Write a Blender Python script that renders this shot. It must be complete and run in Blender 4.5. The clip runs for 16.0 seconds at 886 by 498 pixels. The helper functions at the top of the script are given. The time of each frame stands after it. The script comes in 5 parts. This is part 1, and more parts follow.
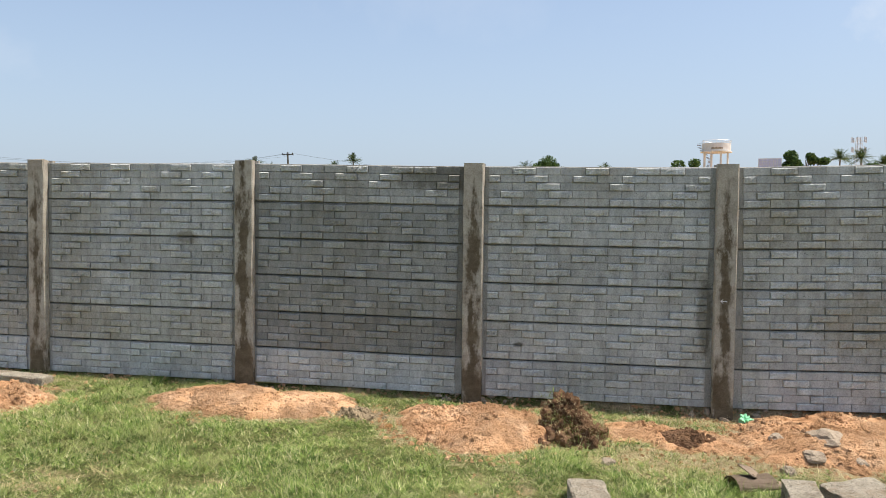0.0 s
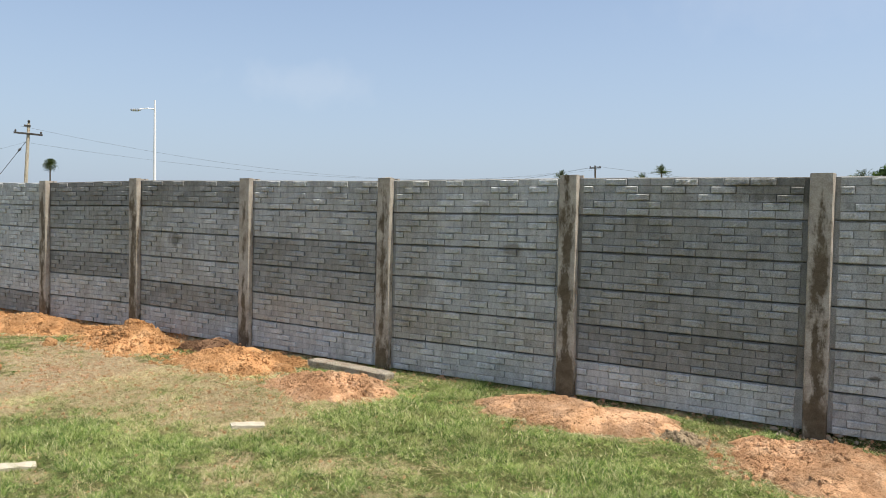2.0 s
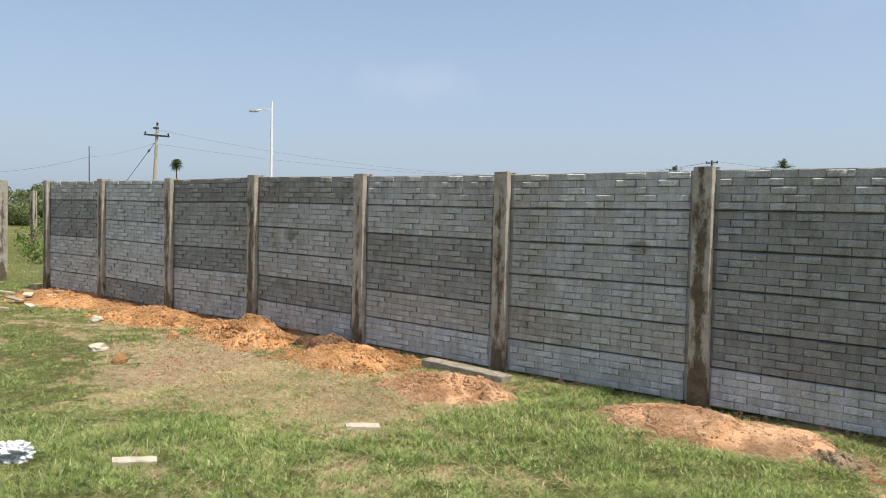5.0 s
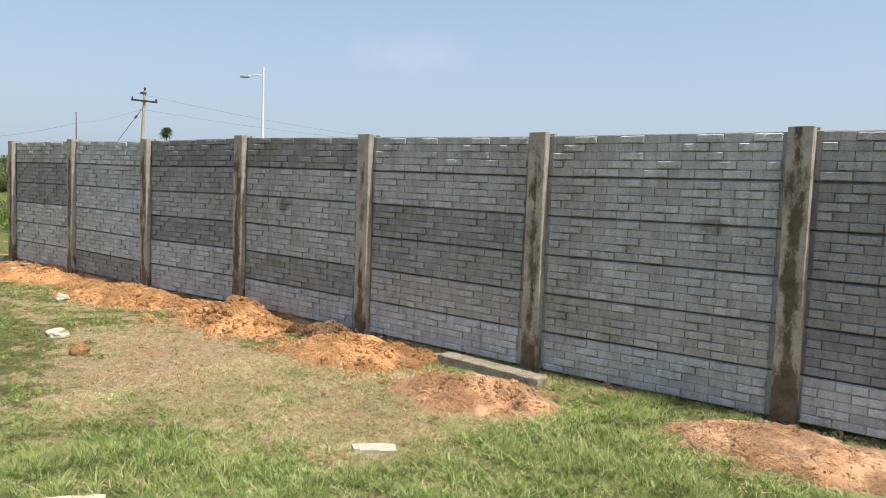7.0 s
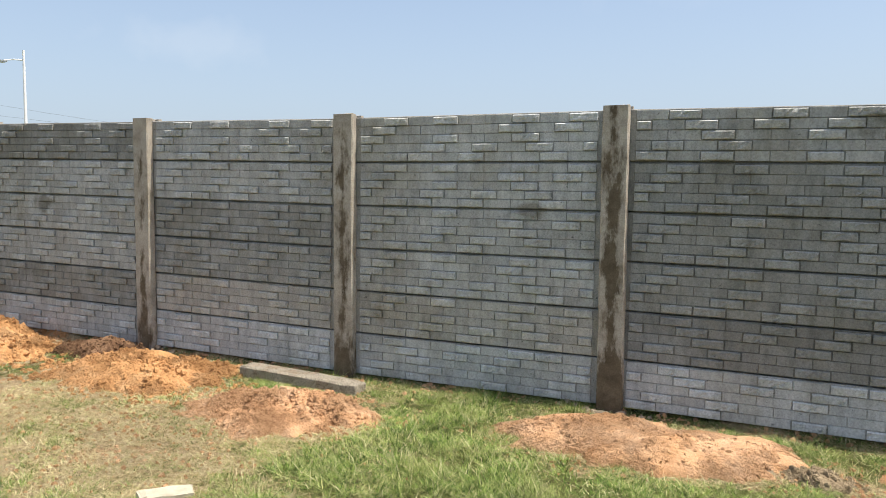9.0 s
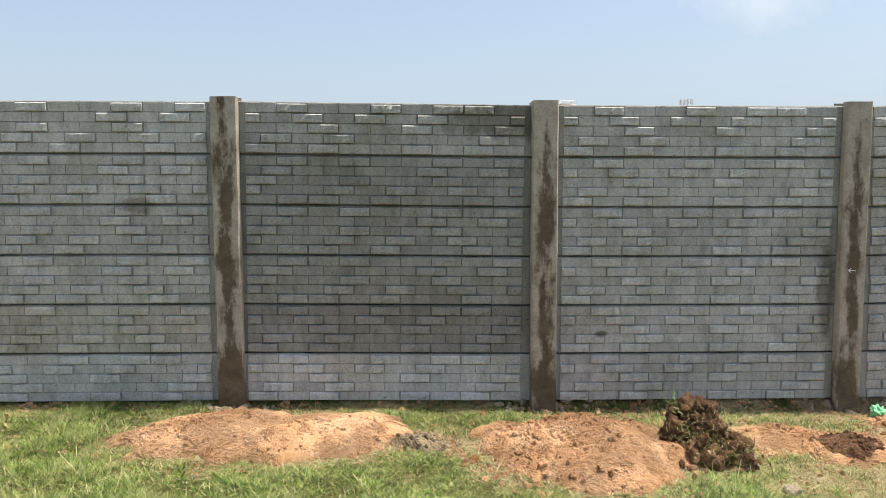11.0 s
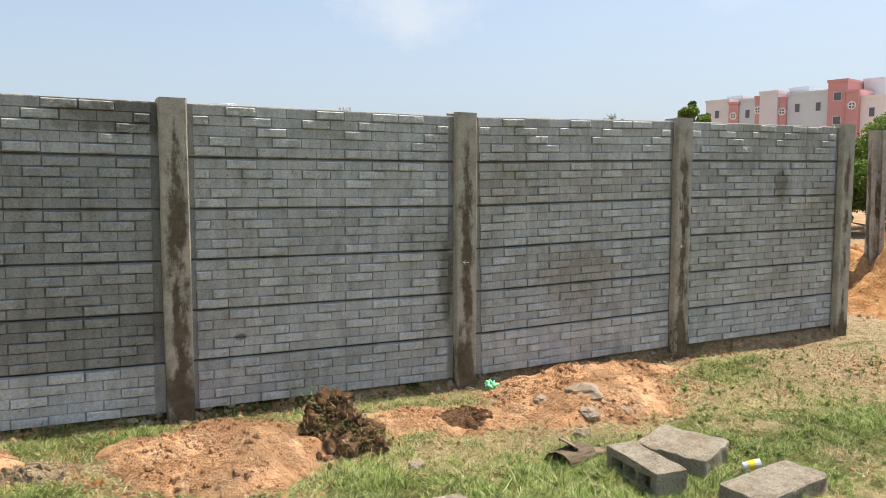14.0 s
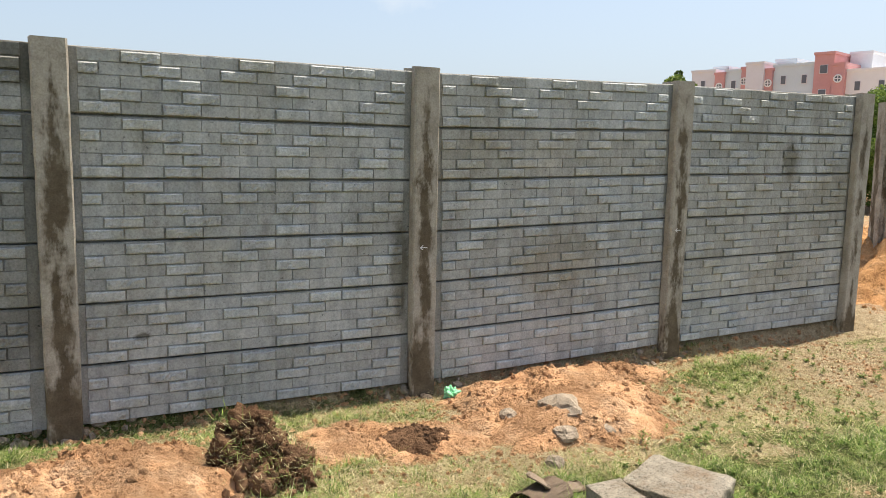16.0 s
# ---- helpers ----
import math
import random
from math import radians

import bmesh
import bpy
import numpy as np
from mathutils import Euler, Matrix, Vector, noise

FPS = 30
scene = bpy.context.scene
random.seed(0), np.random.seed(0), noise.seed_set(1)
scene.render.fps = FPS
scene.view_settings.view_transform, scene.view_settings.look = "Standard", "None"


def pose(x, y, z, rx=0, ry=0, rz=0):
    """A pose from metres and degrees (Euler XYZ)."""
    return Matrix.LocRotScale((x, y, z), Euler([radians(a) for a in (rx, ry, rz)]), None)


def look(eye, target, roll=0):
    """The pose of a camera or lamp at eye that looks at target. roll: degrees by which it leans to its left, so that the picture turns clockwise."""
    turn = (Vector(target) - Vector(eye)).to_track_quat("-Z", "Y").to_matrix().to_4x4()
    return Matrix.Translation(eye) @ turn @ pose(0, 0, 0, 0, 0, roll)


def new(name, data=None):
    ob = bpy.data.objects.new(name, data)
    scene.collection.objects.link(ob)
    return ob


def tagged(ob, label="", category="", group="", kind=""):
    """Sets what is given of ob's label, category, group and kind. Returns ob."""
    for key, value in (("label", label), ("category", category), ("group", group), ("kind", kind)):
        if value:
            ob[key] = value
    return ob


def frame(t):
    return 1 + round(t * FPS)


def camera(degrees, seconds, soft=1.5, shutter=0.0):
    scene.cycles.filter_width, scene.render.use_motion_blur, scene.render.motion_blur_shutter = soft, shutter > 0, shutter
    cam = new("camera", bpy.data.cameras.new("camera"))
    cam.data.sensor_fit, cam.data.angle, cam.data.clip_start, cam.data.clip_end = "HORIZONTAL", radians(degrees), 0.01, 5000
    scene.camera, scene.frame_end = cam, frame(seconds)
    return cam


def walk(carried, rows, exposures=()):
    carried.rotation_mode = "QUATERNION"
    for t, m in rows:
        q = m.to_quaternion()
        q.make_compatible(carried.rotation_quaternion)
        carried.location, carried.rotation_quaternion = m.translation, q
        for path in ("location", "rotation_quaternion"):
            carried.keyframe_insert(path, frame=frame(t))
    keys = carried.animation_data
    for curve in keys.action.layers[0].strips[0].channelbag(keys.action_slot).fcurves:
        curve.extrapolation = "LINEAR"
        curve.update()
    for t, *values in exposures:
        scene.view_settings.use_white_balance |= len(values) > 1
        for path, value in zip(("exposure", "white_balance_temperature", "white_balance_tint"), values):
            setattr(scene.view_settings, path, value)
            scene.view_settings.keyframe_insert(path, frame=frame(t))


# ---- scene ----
cam = camera(60.0, 16.0, soft=0.65)
PATH = [
    (0, (-0.123, 0.001, 1.5), (-0.451, 1.973, 1.414), 0.6),
    (0.5, (-0.151, 0.005, 1.519), (-0.687, 1.929, 1.428), 0.4),
    (1, (-0.184, 0.037, 1.521), (-0.915, 1.896, 1.435), 0.5),
    (1.5, (-0.239, -0.001, 1.51), (-1.145, 1.781, 1.439), 0.7),
    (2, (-0.277, -0.016, 1.506), (-1.333, 1.681, 1.443), 1.0),
    (2.5, (-0.309, -0.026, 1.508), (-1.496, 1.582, 1.447), 1.0),
    (3, (-0.337, -0.028, 1.509), (-1.612, 1.512, 1.454), 0.8),
    (3.5, (-0.354, -0.031, 1.511), (-1.657, 1.485, 1.459), 0.7),
    (4, (-0.341, -0.031, 1.508), (-1.62, 1.506, 1.448), 0.7),
    (4.2, (-0.362, -0.008, 1.505), (-1.625, 1.542, 1.442), 0.6),
    (6.3, (-1.091, 0.599, 1.473), (-2.407, 2.102, 1.372), 2.0),
    (6.5, (-1.222, 0.682, 1.47), (-2.513, 2.206, 1.366), 2.0),
    (7, (-1.459, 0.903, 1.456), (-2.718, 2.45, 1.312), 1.9),
    (7.5, (-1.668, 1.138, 1.44), (-2.939, 2.676, 1.299), 2.5),
    (8, (-1.767, 1.256, 1.426), (-3.007, 2.818, 1.268), 1.6),
    (8.5, (-1.801, 1.302, 1.422), (-2.844, 3.001, 1.266), 0.6),
    (8.7, (-1.806, 1.313, 1.424), (-2.756, 3.067, 1.271), 0.6),
    (10.8, (-1.639, 1.349, 1.459), (-1.697, 3.339, 1.273), -0.4),
    (11, (-1.621, 1.363, 1.458), (-1.562, 3.353, 1.274), -0.2),
    (11.5, (-1.585, 1.359, 1.454), (-1.265, 3.325, 1.281), -0.1),
    (12, (-1.571, 1.352, 1.454), (-1.023, 3.269, 1.295), -0.1),
    (12.5, (-1.496, 1.331, 1.45), (-0.786, 3.195, 1.3), -0.4),
    (13, (-1.459, 1.314, 1.44), (-0.609, 3.118, 1.293), -0.4),
    (13.5, (-1.438, 1.3, 1.439), (-0.525, 3.073, 1.282), -0.3),
    (14, (-1.447, 1.313, 1.435), (-0.565, 3.1, 1.262), 0.0),
    (14.5, (-1.363, 1.433, 1.426), (-0.518, 3.236, 1.244), 0.8),
    (15, (-1.205, 1.619, 1.434), (-0.355, 3.42, 1.244), 1.1),
    (15.5, (-1.07, 1.851, 1.437), (-0.177, 3.625, 1.202), 1.0),
    (16, (-0.925, 2.006, 1.459), (-0.005, 3.762, 1.198), 1.2),
]
walk(cam, [(t, look(eye, target, roll)) for t, eye, target, roll in PATH], [(0.0, 0.38, 6650, 10), (3.5, 0.22, 6550, 10), (4.2, 0.22, 6550, 10), (7.0, 0.34, 6600, 10), (8.5, 0.42, 6700, 10), (11.0, 0.47, 6900, 10), (14.0, 0.45, 6950, 10), (16.0, 0.53, 7000, 10)])

# ---- world, sun ----
SUN = Vector((0.42, 0.045, 1.0)).normalized()
world = bpy.data.worlds.new("sky")
world.use_nodes = True
scene.world = world
wn = world.node_tree
sky = wn.nodes.new("ShaderNodeTexSky")
sky.sky_type, sky.sun_disc = "NISHITA", False
sky.sun_elevation, sky.sun_rotation = math.asin(SUN.z), math.atan2(SUN.x, SUN.y)
sky.air_density, sky.dust_density, sky.ozone_density = 1.0, 2.5, 1.5
wn.nodes["Background"].inputs["Strength"].default_value = 0.145
# thin haze towards the horizon and a few faint clouds
co = wn.nodes.new("ShaderNodeTexCoord")
sep = wn.nodes.new("ShaderNodeSeparateXYZ")
wn.links.new(co.outputs["Generated"], sep.inputs[0])
rise = wn.nodes.new("ShaderNodeMapRange")
wn.links.new(sep.outputs[2], rise.inputs["Value"])
for key, val in (("From Min", 0.0), ("From Max", 0.45), ("To Min", 0.75), ("To Max", 0.0)):
    rise.inputs[key].default_value = val
haze = wn.nodes.new("ShaderNodeMix")
haze.data_type = "RGBA"
wn.links.new(rise.outputs[0], haze.inputs[0])
wn.links.new(sky.outputs[0], haze.inputs[6])
haze.inputs[7].default_value = (2.7, 3.38, 4.4, 1)
puff = wn.nodes.new("ShaderNodeTexNoise")
for key, val in (("Scale", 11.0), ("Detail", 7.0), ("Roughness", 0.6)):
    puff.inputs[key].default_value = val
wn.links.new(co.outputs["Generated"], puff.inputs["Vector"])


def world_math(how, a, b):
    n = wn.nodes.new("ShaderNodeMath")
    n.operation = how
    for socket, v in zip(n.inputs, (a, b)):
        if isinstance(v, bpy.types.NodeSocket):
            wn.links.new(v, socket)
        else:
            socket.default_value = v
    return n.outputs[0]


def world_dot(v):
    n = wn.nodes.new("ShaderNodeVectorMath")
    n.operation = "DOT_PRODUCT"
    wn.links.new(co.outputs["Generated"], n.inputs[0])
    n.inputs[1].default_value = v
    return n.outputs["Value"]


veil = haze.outputs[2]
# small clouds: bearing, elevation, half width, half height in degrees, thickness
for az, el, wide, tall, thick in ((24.0, 12.6, 5.5, 2.6, 0.42), (-42.5, 10.0, 5.5, 1.8, 0.13), (47.0, 13.5, 4.0, 1.6, 0.25), (-8.0, 16.0, 9.0, 3.0, 0.08)):
    a, e = radians(az), radians(el)
    ahead = Vector((math.sin(a) * math.cos(e), math.cos(a) * math.cos(e), math.sin(e)))
    across = Vector((math.cos(a), -math.sin(a), 0))
    u = world_math("DIVIDE", world_dot(across), math.tan(radians(wide)))
    v = world_math("DIVIDE", world_dot(across.cross(ahead)), math.tan(radians(tall)))
    away = world_math("SQRT", world_math("ADD", world_math("MULTIPLY", u, u), world_math("MULTIPLY", v, v)), 0.0)
    away = world_math("ADD", away, world_math("MULTIPLY", world_math("SUBTRACT", puff.outputs["Fac"], 0.5), 2.6))
    cover = wn.nodes.new("ShaderNodeMapRange")
    wn.links.new(away, cover.inputs["Value"])
    for key, val in (("From Min", 0.25), ("From Max", 1.05), ("To Min", thick), ("To Max", 0.0)):
        cover.inputs[key].default_value = val
    front = world_math("GREATER_THAN", world_dot(ahead), 0.5)
    cloud = wn.nodes.new("ShaderNodeMix")
    cloud.data_type = "RGBA"
    wn.links.new(world_math("MULTIPLY", cover.outputs[0], front), cloud.inputs[0])
    wn.links.new(veil, cloud.inputs[6])
    cloud.inputs[7].default_value = (4.8, 5.0, 5.3, 1)
    veil = cloud.outputs[2]
wn.links.new(veil, wn.nodes["Background"].inputs["Color"])
lamp = bpy.data.lights.new("sun", "SUN")
lamp.energy, lamp.angle, lamp.color = 5.0, radians(0.6), (1.0, 0.95, 0.87)
new("sun", lamp).matrix_world = look(SUN * 50, (0, 0, 0))


# ---- materials ----
class Mat:
    """A small builder for node materials."""

    def __init__(self, name, rough=0.9, spec=0.3):
        self.m = bpy.data.materials.new(name)
        self.m.use_nodes = True
        self.t = self.m.node_tree
        self.b = self.t.nodes["Principled BSDF"]
        self.b.inputs["Roughness"].default_value = rough
        self.b.inputs["Specular IOR Level"].default_value = spec

    def node(self, kind, **ins):
        n = self.t.nodes.new("ShaderNode" + kind)
        for k, v in ins.items():
            self.put(n.inputs[k.replace("_", " ")], v)
        return n

    def put(self, socket, v):
        if isinstance(v, bpy.types.NodeSocket):
            self.t.links.new(v, socket)
        else:
            socket.default_value = v

    def pos(self):
        return self.t.nodes.new("ShaderNodeNewGeometry").outputs["Position"]

    def local(self):
        return self.t.nodes.new("ShaderNodeTexCoord").outputs["Object"]

    def noise(self, scale, detail=4.0, rough=0.6, vec=None, stretch=None, w=None):
        n = self.node("TexNoise", Scale=scale, Detail=detail, Roughness=rough)
        v = vec or self.pos()
        if stretch:
            mp = self.node("Mapping", Vector=v, Scale=stretch)
            v = mp.outputs[0]
        self.put(n.inputs["Vector"], v)
        if w is not None:
            n.noise_dimensions = "4D"
            self.put(n.inputs["W"], w)
        return n.outputs["Fac"]

    def ramp(self, fac, stops):
        r = self.node("ValToRGB", Fac=fac)
        e = r.color_ramp.elements
        while len(e) < len(stops):
            e.new(0.5)
        for el, (p, c) in zip(e, stops):
            el.position = p
            el.color = (*c, 1) if isinstance(c, tuple) else (c, c, c, 1)
        return r.outputs["Color"]

    def mix(self, fac, a, b, how="MIX"):
        n = self.t.nodes.new("ShaderNodeMix")
        n.data_type, n.blend_type = "RGBA", how
        self.put(n.inputs[0], fac)
        for s, v in ((n.inputs[6], a), (n.inputs[7], b)):
            self.put(s, (*v, 1) if isinstance(v, tuple) else v)
        return n.outputs[2]

    def math(self, how, a, b=0.0, c=0.0):
        n = self.t.nodes.new("ShaderNodeMath")
        n.operation = how
        for s, v in zip(n.inputs, (a, b, c)):
            self.put(s, v)
        return n.outputs[0]

    def color(self, c):
        self.put(self.b.inputs["Base Color"], (*c, 1) if isinstance(c, tuple) else c)
        return self

    def bump(self, height, strength, dist=0.01):
        self.put(self.b.inputs["Normal"], self.node("Bump", Height=height, Strength=strength, Distance=dist).outputs[0])
        return self


def plain(name, c, rough=0.8, var=0.12, scale=6.0, metal=0.0, bump=0.0):
    """A paint, metal or stone with a little unevenness at two scales."""
    k = Mat(name, rough)
    lo, hi = tuple(v * (1 - var) for v in c), tuple(min(1, v * (1 + var)) for v in c)
    k.color(k.ramp(k.math("ADD", k.math("MULTIPLY", k.noise(scale), 0.6), k.math("MULTIPLY", k.noise(scale * 12, 3), 0.4)), [(0.3, lo), (0.7, hi)]))
    k.b.inputs["Metallic"].default_value = metal
    if bump:
        k.bump(k.noise(scale * 10, 5), bump)
    return k.m


def concrete_cast(name="cast_concrete", rocky=False):
    """Cast panel concrete: the panel's own dampness as its colour, blotches and grain over it."""
    k = Mat(name, 0.86, 0.25)
    info = k.t.nodes.new("ShaderNodeObjectInfo")
    c = info.outputs["Color"]
    tone = k.ramp(info.outputs["Random"], [(0.0, 0.90), (1.0, 1.09)])
    c = k.mix(1.0, c, tone, "MULTIPLY")
    c = k.mix(1.0, c, k.ramp(k.noise(2.2, 5, 0.65), [(0.34, (0.84, 0.82, 0.77)), (0.52, (1.0, 1.0, 1.0)), (0.72, (1.08, 1.09, 1.10))]), "MULTIPLY")
    c = k.mix(1.0, c, k.ramp(k.noise(0.9, 6, 0.7, stretch=(1.6, 1, 0.5)), [(0.32, (0.82, 0.79, 0.73)), (0.48, (1.0, 1.0, 1.0))]), "MULTIPLY")
    # single damp and sooty marks: centre, half width, half height, how dark
    rag = k.math("MULTIPLY", k.math("SUBTRACT", k.noise(14, 6, 0.7), 0.5), 1.5)
    for cx, cz, rx, rz, tint in ((4.12, 1.42, 0.10, 0.17, (0.55, 0.52, 0.46)), (0.88, 0.78, 0.07, 0.36, (0.5, 0.48, 0.43)), (-7.72, 1.28, 0.13, 0.10, (0.5, 0.48, 0.44)),
                                 (-1.12, 1.80, 0.42, 0.13, (0.5, 0.48, 0.44)), (-0.52, 0.50, 0.05, 0.025, (0.4, 0.37, 0.33)), (-3.3, 1.30, 0.12, 0.06, (0.6, 0.56, 0.5)), (2.0, 0.75, 0.4, 0.25, (0.85, 0.8, 0.72))):
        at = k.node("Mapping", Vector=k.pos(), Location=(-cx / rx, 0, -cz / rz), Scale=(1 / rx, 0, 1 / rz))
        ln = k.node("VectorMath", Vector=at.outputs[0])
        ln.operation = "LENGTH"
        c = k.mix(k.ramp(k.math("ADD", ln.outputs["Value"], rag), [(0.55, 1.0), (1.05, 0.0)]), c, k.mix(1.0, c, tint, "MULTIPLY"))
    c = k.mix(1.0, c, k.ramp(k.noise(90, 4, 0.7), [(0.3, 0.72), (0.55, 1.0), (0.8, 1.2)]), "MULTIPLY")
    # smears of lime and cement slurry, and small dark pits
    c = k.mix(1.0, c, k.ramp(k.noise(7, 6, 0.75, stretch=(2.2, 1, 0.7)), [(0.36, 0.80), (0.5, 1.0), (0.66, 1.16)]), "MULTIPLY")
    c = k.mix(1.0, c, k.ramp(k.noise(38, 3, 0.6), [(0.26, 0.45), (0.33, 1.0)]), "MULTIPLY")
    if rocky:
        c = k.mix(1.0, c, (1.16, 1.18, 1.19), "MULTIPLY")
    k.color(c)
    grain = k.math("ADD", k.noise(60, 5, 0.7), k.math("MULTIPLY", k.noise(300, 3), 0.4))
    if rocky:
        grain = k.math("ADD", k.math("MULTIPLY", grain, 0.5), k.math("MULTIPLY", k.noise(34, 5, 0.7, stretch=(0.7, 1, 2.2)), 2.0))
    k.bump(grain, 0.5 if rocky else 0.45, 0.012 if rocky else 0.006)
    return k.m


def concrete_post():
    """Post concrete: beige grey with dark brown damp runs down the middle and at the foot."""
    k = Mat("post_concrete", 0.88, 0.25)
    info = k.t.nodes.new("ShaderNodeObjectInfo")
    w = k.math("MULTIPLY", info.outputs["Random"], 40.0)
    loc = k.local()
    s = k.node("SeparateXYZ", Vector=loc)
    side = k.math("ABSOLUTE", s.outputs[0])
    c = k.ramp(k.noise(7, 6, 0.7), [(0.3, (0.27, 0.235, 0.185)), (0.5, (0.41, 0.365, 0.30)), (0.72, (0.50, 0.46, 0.39))])
    run = k.noise(9, 6, 0.65, vec=loc, stretch=(1.5, 1.5, 0.55), w=w)
    run = k.math("SUBTRACT", run, k.math("MULTIPLY", side, 3.2))
    foot = k.math("MULTIPLY", k.math("SUBTRACT", 0.42, s.outputs[2]), 0.7)
    run = k.math("ADD", run, k.math("MAXIMUM", foot, 0.0))
    top = k.math("MAXIMUM", k.math("MULTIPLY", k.math("SUBTRACT", s.outputs[2], 1.55), 0.5), 0.0)
    run = k.math("SUBTRACT", run, top)
    run = k.math("ADD", run, k.math("MULTIPLY", k.math("SUBTRACT", info.outputs["Random"], 0.45), 0.16))
    run = k.math("ADD", run, k.math("MULTIPLY", k.math("SUBTRACT", k.noise(55, 5, 0.75), 0.5), 0.22))
    wet = k.ramp(run, [(0.36, 0.0), (0.50, 1.0)])
    c = k.mix(wet, c, k.ramp(k.noise(12, 5), [(0.3, (0.085, 0.064, 0.04)), (0.7, (0.17, 0.135, 0.09))]))
    c = k.mix(1.0, c, k.ramp(k.noise(110, 4, 0.7), [(0.3, 0.75), (0.6, 1.05)]), "MULTIPLY")
    k.color(c)
    k.bump(k.math("ADD", k.noise(40, 6, 0.7), k.math("MULTIPLY", k.noise(220, 3), 0.5)), 0.55, 0.008)
    return k.m


def soil(name, dark, mid, light, crumb=(0.5, 0.42, 0.36)):
    """Dug soil: smooth sandy patches and crumbly, darker, damper ones."""
    k = Mat(name, 0.97, 0.1)
    loose = k.ramp(k.noise(3.4, 5, 0.65), [(0.42, 0.0), (0.58, 1.0)])
    c = k.ramp(k.noise(4.2, 7, 0.75), [(0.3, dark), (0.5, mid), (0.7, light)])
    c = k.mix(1.0, c, k.ramp(k.noise(60, 5, 0.75), [(0.28, 0.82), (0.55, 1.0), (0.8, 1.12)]), "MULTIPLY")
    pits = k.ramp(k.noise(42, 5, 0.75), [(0.34, 1.0), (0.46, 0.0)])
    c = k.mix(k.math("MULTIPLY", pits, k.math("ADD", k.math("MULTIPLY", loose, 0.75), 0.12)), c, k.mix(1.0, c, crumb, "MULTIPLY"))
    k.color(c)
    rough = k.math("ADD", k.math("MULTIPLY", k.noise(30, 6, 0.8), 1.6), k.math("MULTIPLY", k.noise(110, 4), 0.5))
    k.bump(k.math("MULTIPLY", rough, k.math("ADD", k.math("MULTIPLY", loose, 0.8), 0.25)), 1.0, 0.035)
    return k.m


def aggregate(name, dark, mid, light):
    """Weathered block concrete: coarse pitted grain, soil stains and pale lime."""
    k = Mat(name, 0.95, 0.15)
    c = k.ramp(k.noise(9, 7, 0.8), [(0.32, dark), (0.5, mid), (0.68, light)])
    c = k.mix(k.ramp(k.noise(5, 5, 0.7), [(0.52, 0.0), (0.68, 0.55)]), c, (0.40, 0.25, 0.14))
    c = k.mix(1.0, c, k.ramp(k.noise(95, 4, 0.8), [(0.34, 0.35), (0.46, 1.0), (0.7, 1.25)]), "MULTIPLY")
    c = k.mix(1.0, c, k.ramp(k.noise(45, 4, 0.7), [(0.30, 0.5), (0.42, 1.0)]), "MULTIPLY")
    k.color(c)
    k.bump(k.math("ADD", k.noise(55, 6, 0.8), k.math("MULTIPLY", k.noise(160, 3), 0.7)), 1.0, 0.035)
    return k.m


def ground_mat():
    k = Mat("ground_soil_and_turf", 0.97, 0.1)
    bare = k.node("Attribute")
    bare.attribute_name = "bare"
    earth = k.ramp(k.noise(3.2, 7, 0.75), [(0.3, (0.36, 0.21, 0.115)), (0.5, (0.50, 0.315, 0.18)), (0.72, (0.62, 0.43, 0.27))])
    straw = k.ramp(k.noise(13, 7, 0.8), [(0.3, (0.22, 0.16, 0.085)), (0.48, (0.46, 0.35, 0.205)), (0.72, (0.68, 0.57, 0.38))])
    turf = k.ramp(k.noise(22, 6, 0.75), [(0.3, (0.055, 0.06, 0.02)), (0.5, (0.145, 0.155, 0.05)), (0.72, (0.31, 0.285, 0.125))])
    f = k.math("ADD", bare.outputs["Fac"], k.math("MULTIPLY", k.math("SUBTRACT", k.noise(5, 8, 0.8), 0.5), 1.5))
    c = k.mix(k.ramp(f, [(0.3, 0.0), (0.5, 1.0)]), turf, straw)
    c = k.mix(k.ramp(f, [(0.95, 0.0), (1.2, 1.0)]), c, earth)
    c = k.mix(1.0, c, k.ramp(k.noise(110, 4, 0.7), [(0.3, 0.5), (0.55, 1.0), (0.8, 1.35)]), "MULTIPLY")
    k.color(k.mix(1.0, c, k.ramp(k.noise(46, 5, 0.8), [(0.36, 0.5), (0.47, 1.0)]), "MULTIPLY"))
    k.bump(k.math("ADD", k.noise(36, 6, 0.8), k.math("MULTIPLY", k.noise(140, 4), 0.5)), 1.0, 0.035)
    return k.m


def leafy(name, stops, glow=0.35, dry=0.0, dry_tint=(0.44, 0.40, 0.17)):
    """Leaves and blades: a colour to each piece, partly letting light through."""
    k = Mat(name, 0.7, 0.25)
    g = k.t.nodes.new("ShaderNodeNewGeometry")
    c = k.ramp(g.outputs["Random Per Island"], stops)
    c = k.mix(1.0, c, k.ramp(k.noise(1.3, 4), [(0.3, 0.75), (0.7, 1.2)]), "MULTIPLY")
    if dry:
        c = k.mix(1.0, c, k.ramp(k.noise(17, 4, 0.7), [(0.34, 0.5), (0.5, 1.0), (0.66, 1.35)]), "MULTIPLY")
        c = k.mix(k.ramp(k.noise(2.4, 5, 0.7), [(0.48, 0.0), (0.68, dry)]), c, dry_tint)
    k.color(c)
    tr = k.node("BsdfTranslucent", Color=c)
    mx = k.node("MixShader", Fac=glow)
    k.t.links.new(k.b.outputs[0], mx.inputs[1])
    k.t.links.new(tr.outputs[0], mx.inputs[2])
    k.t.links.new(mx.outputs[0], k.t.nodes["Material Output"].inputs["Surface"])
    return k.m


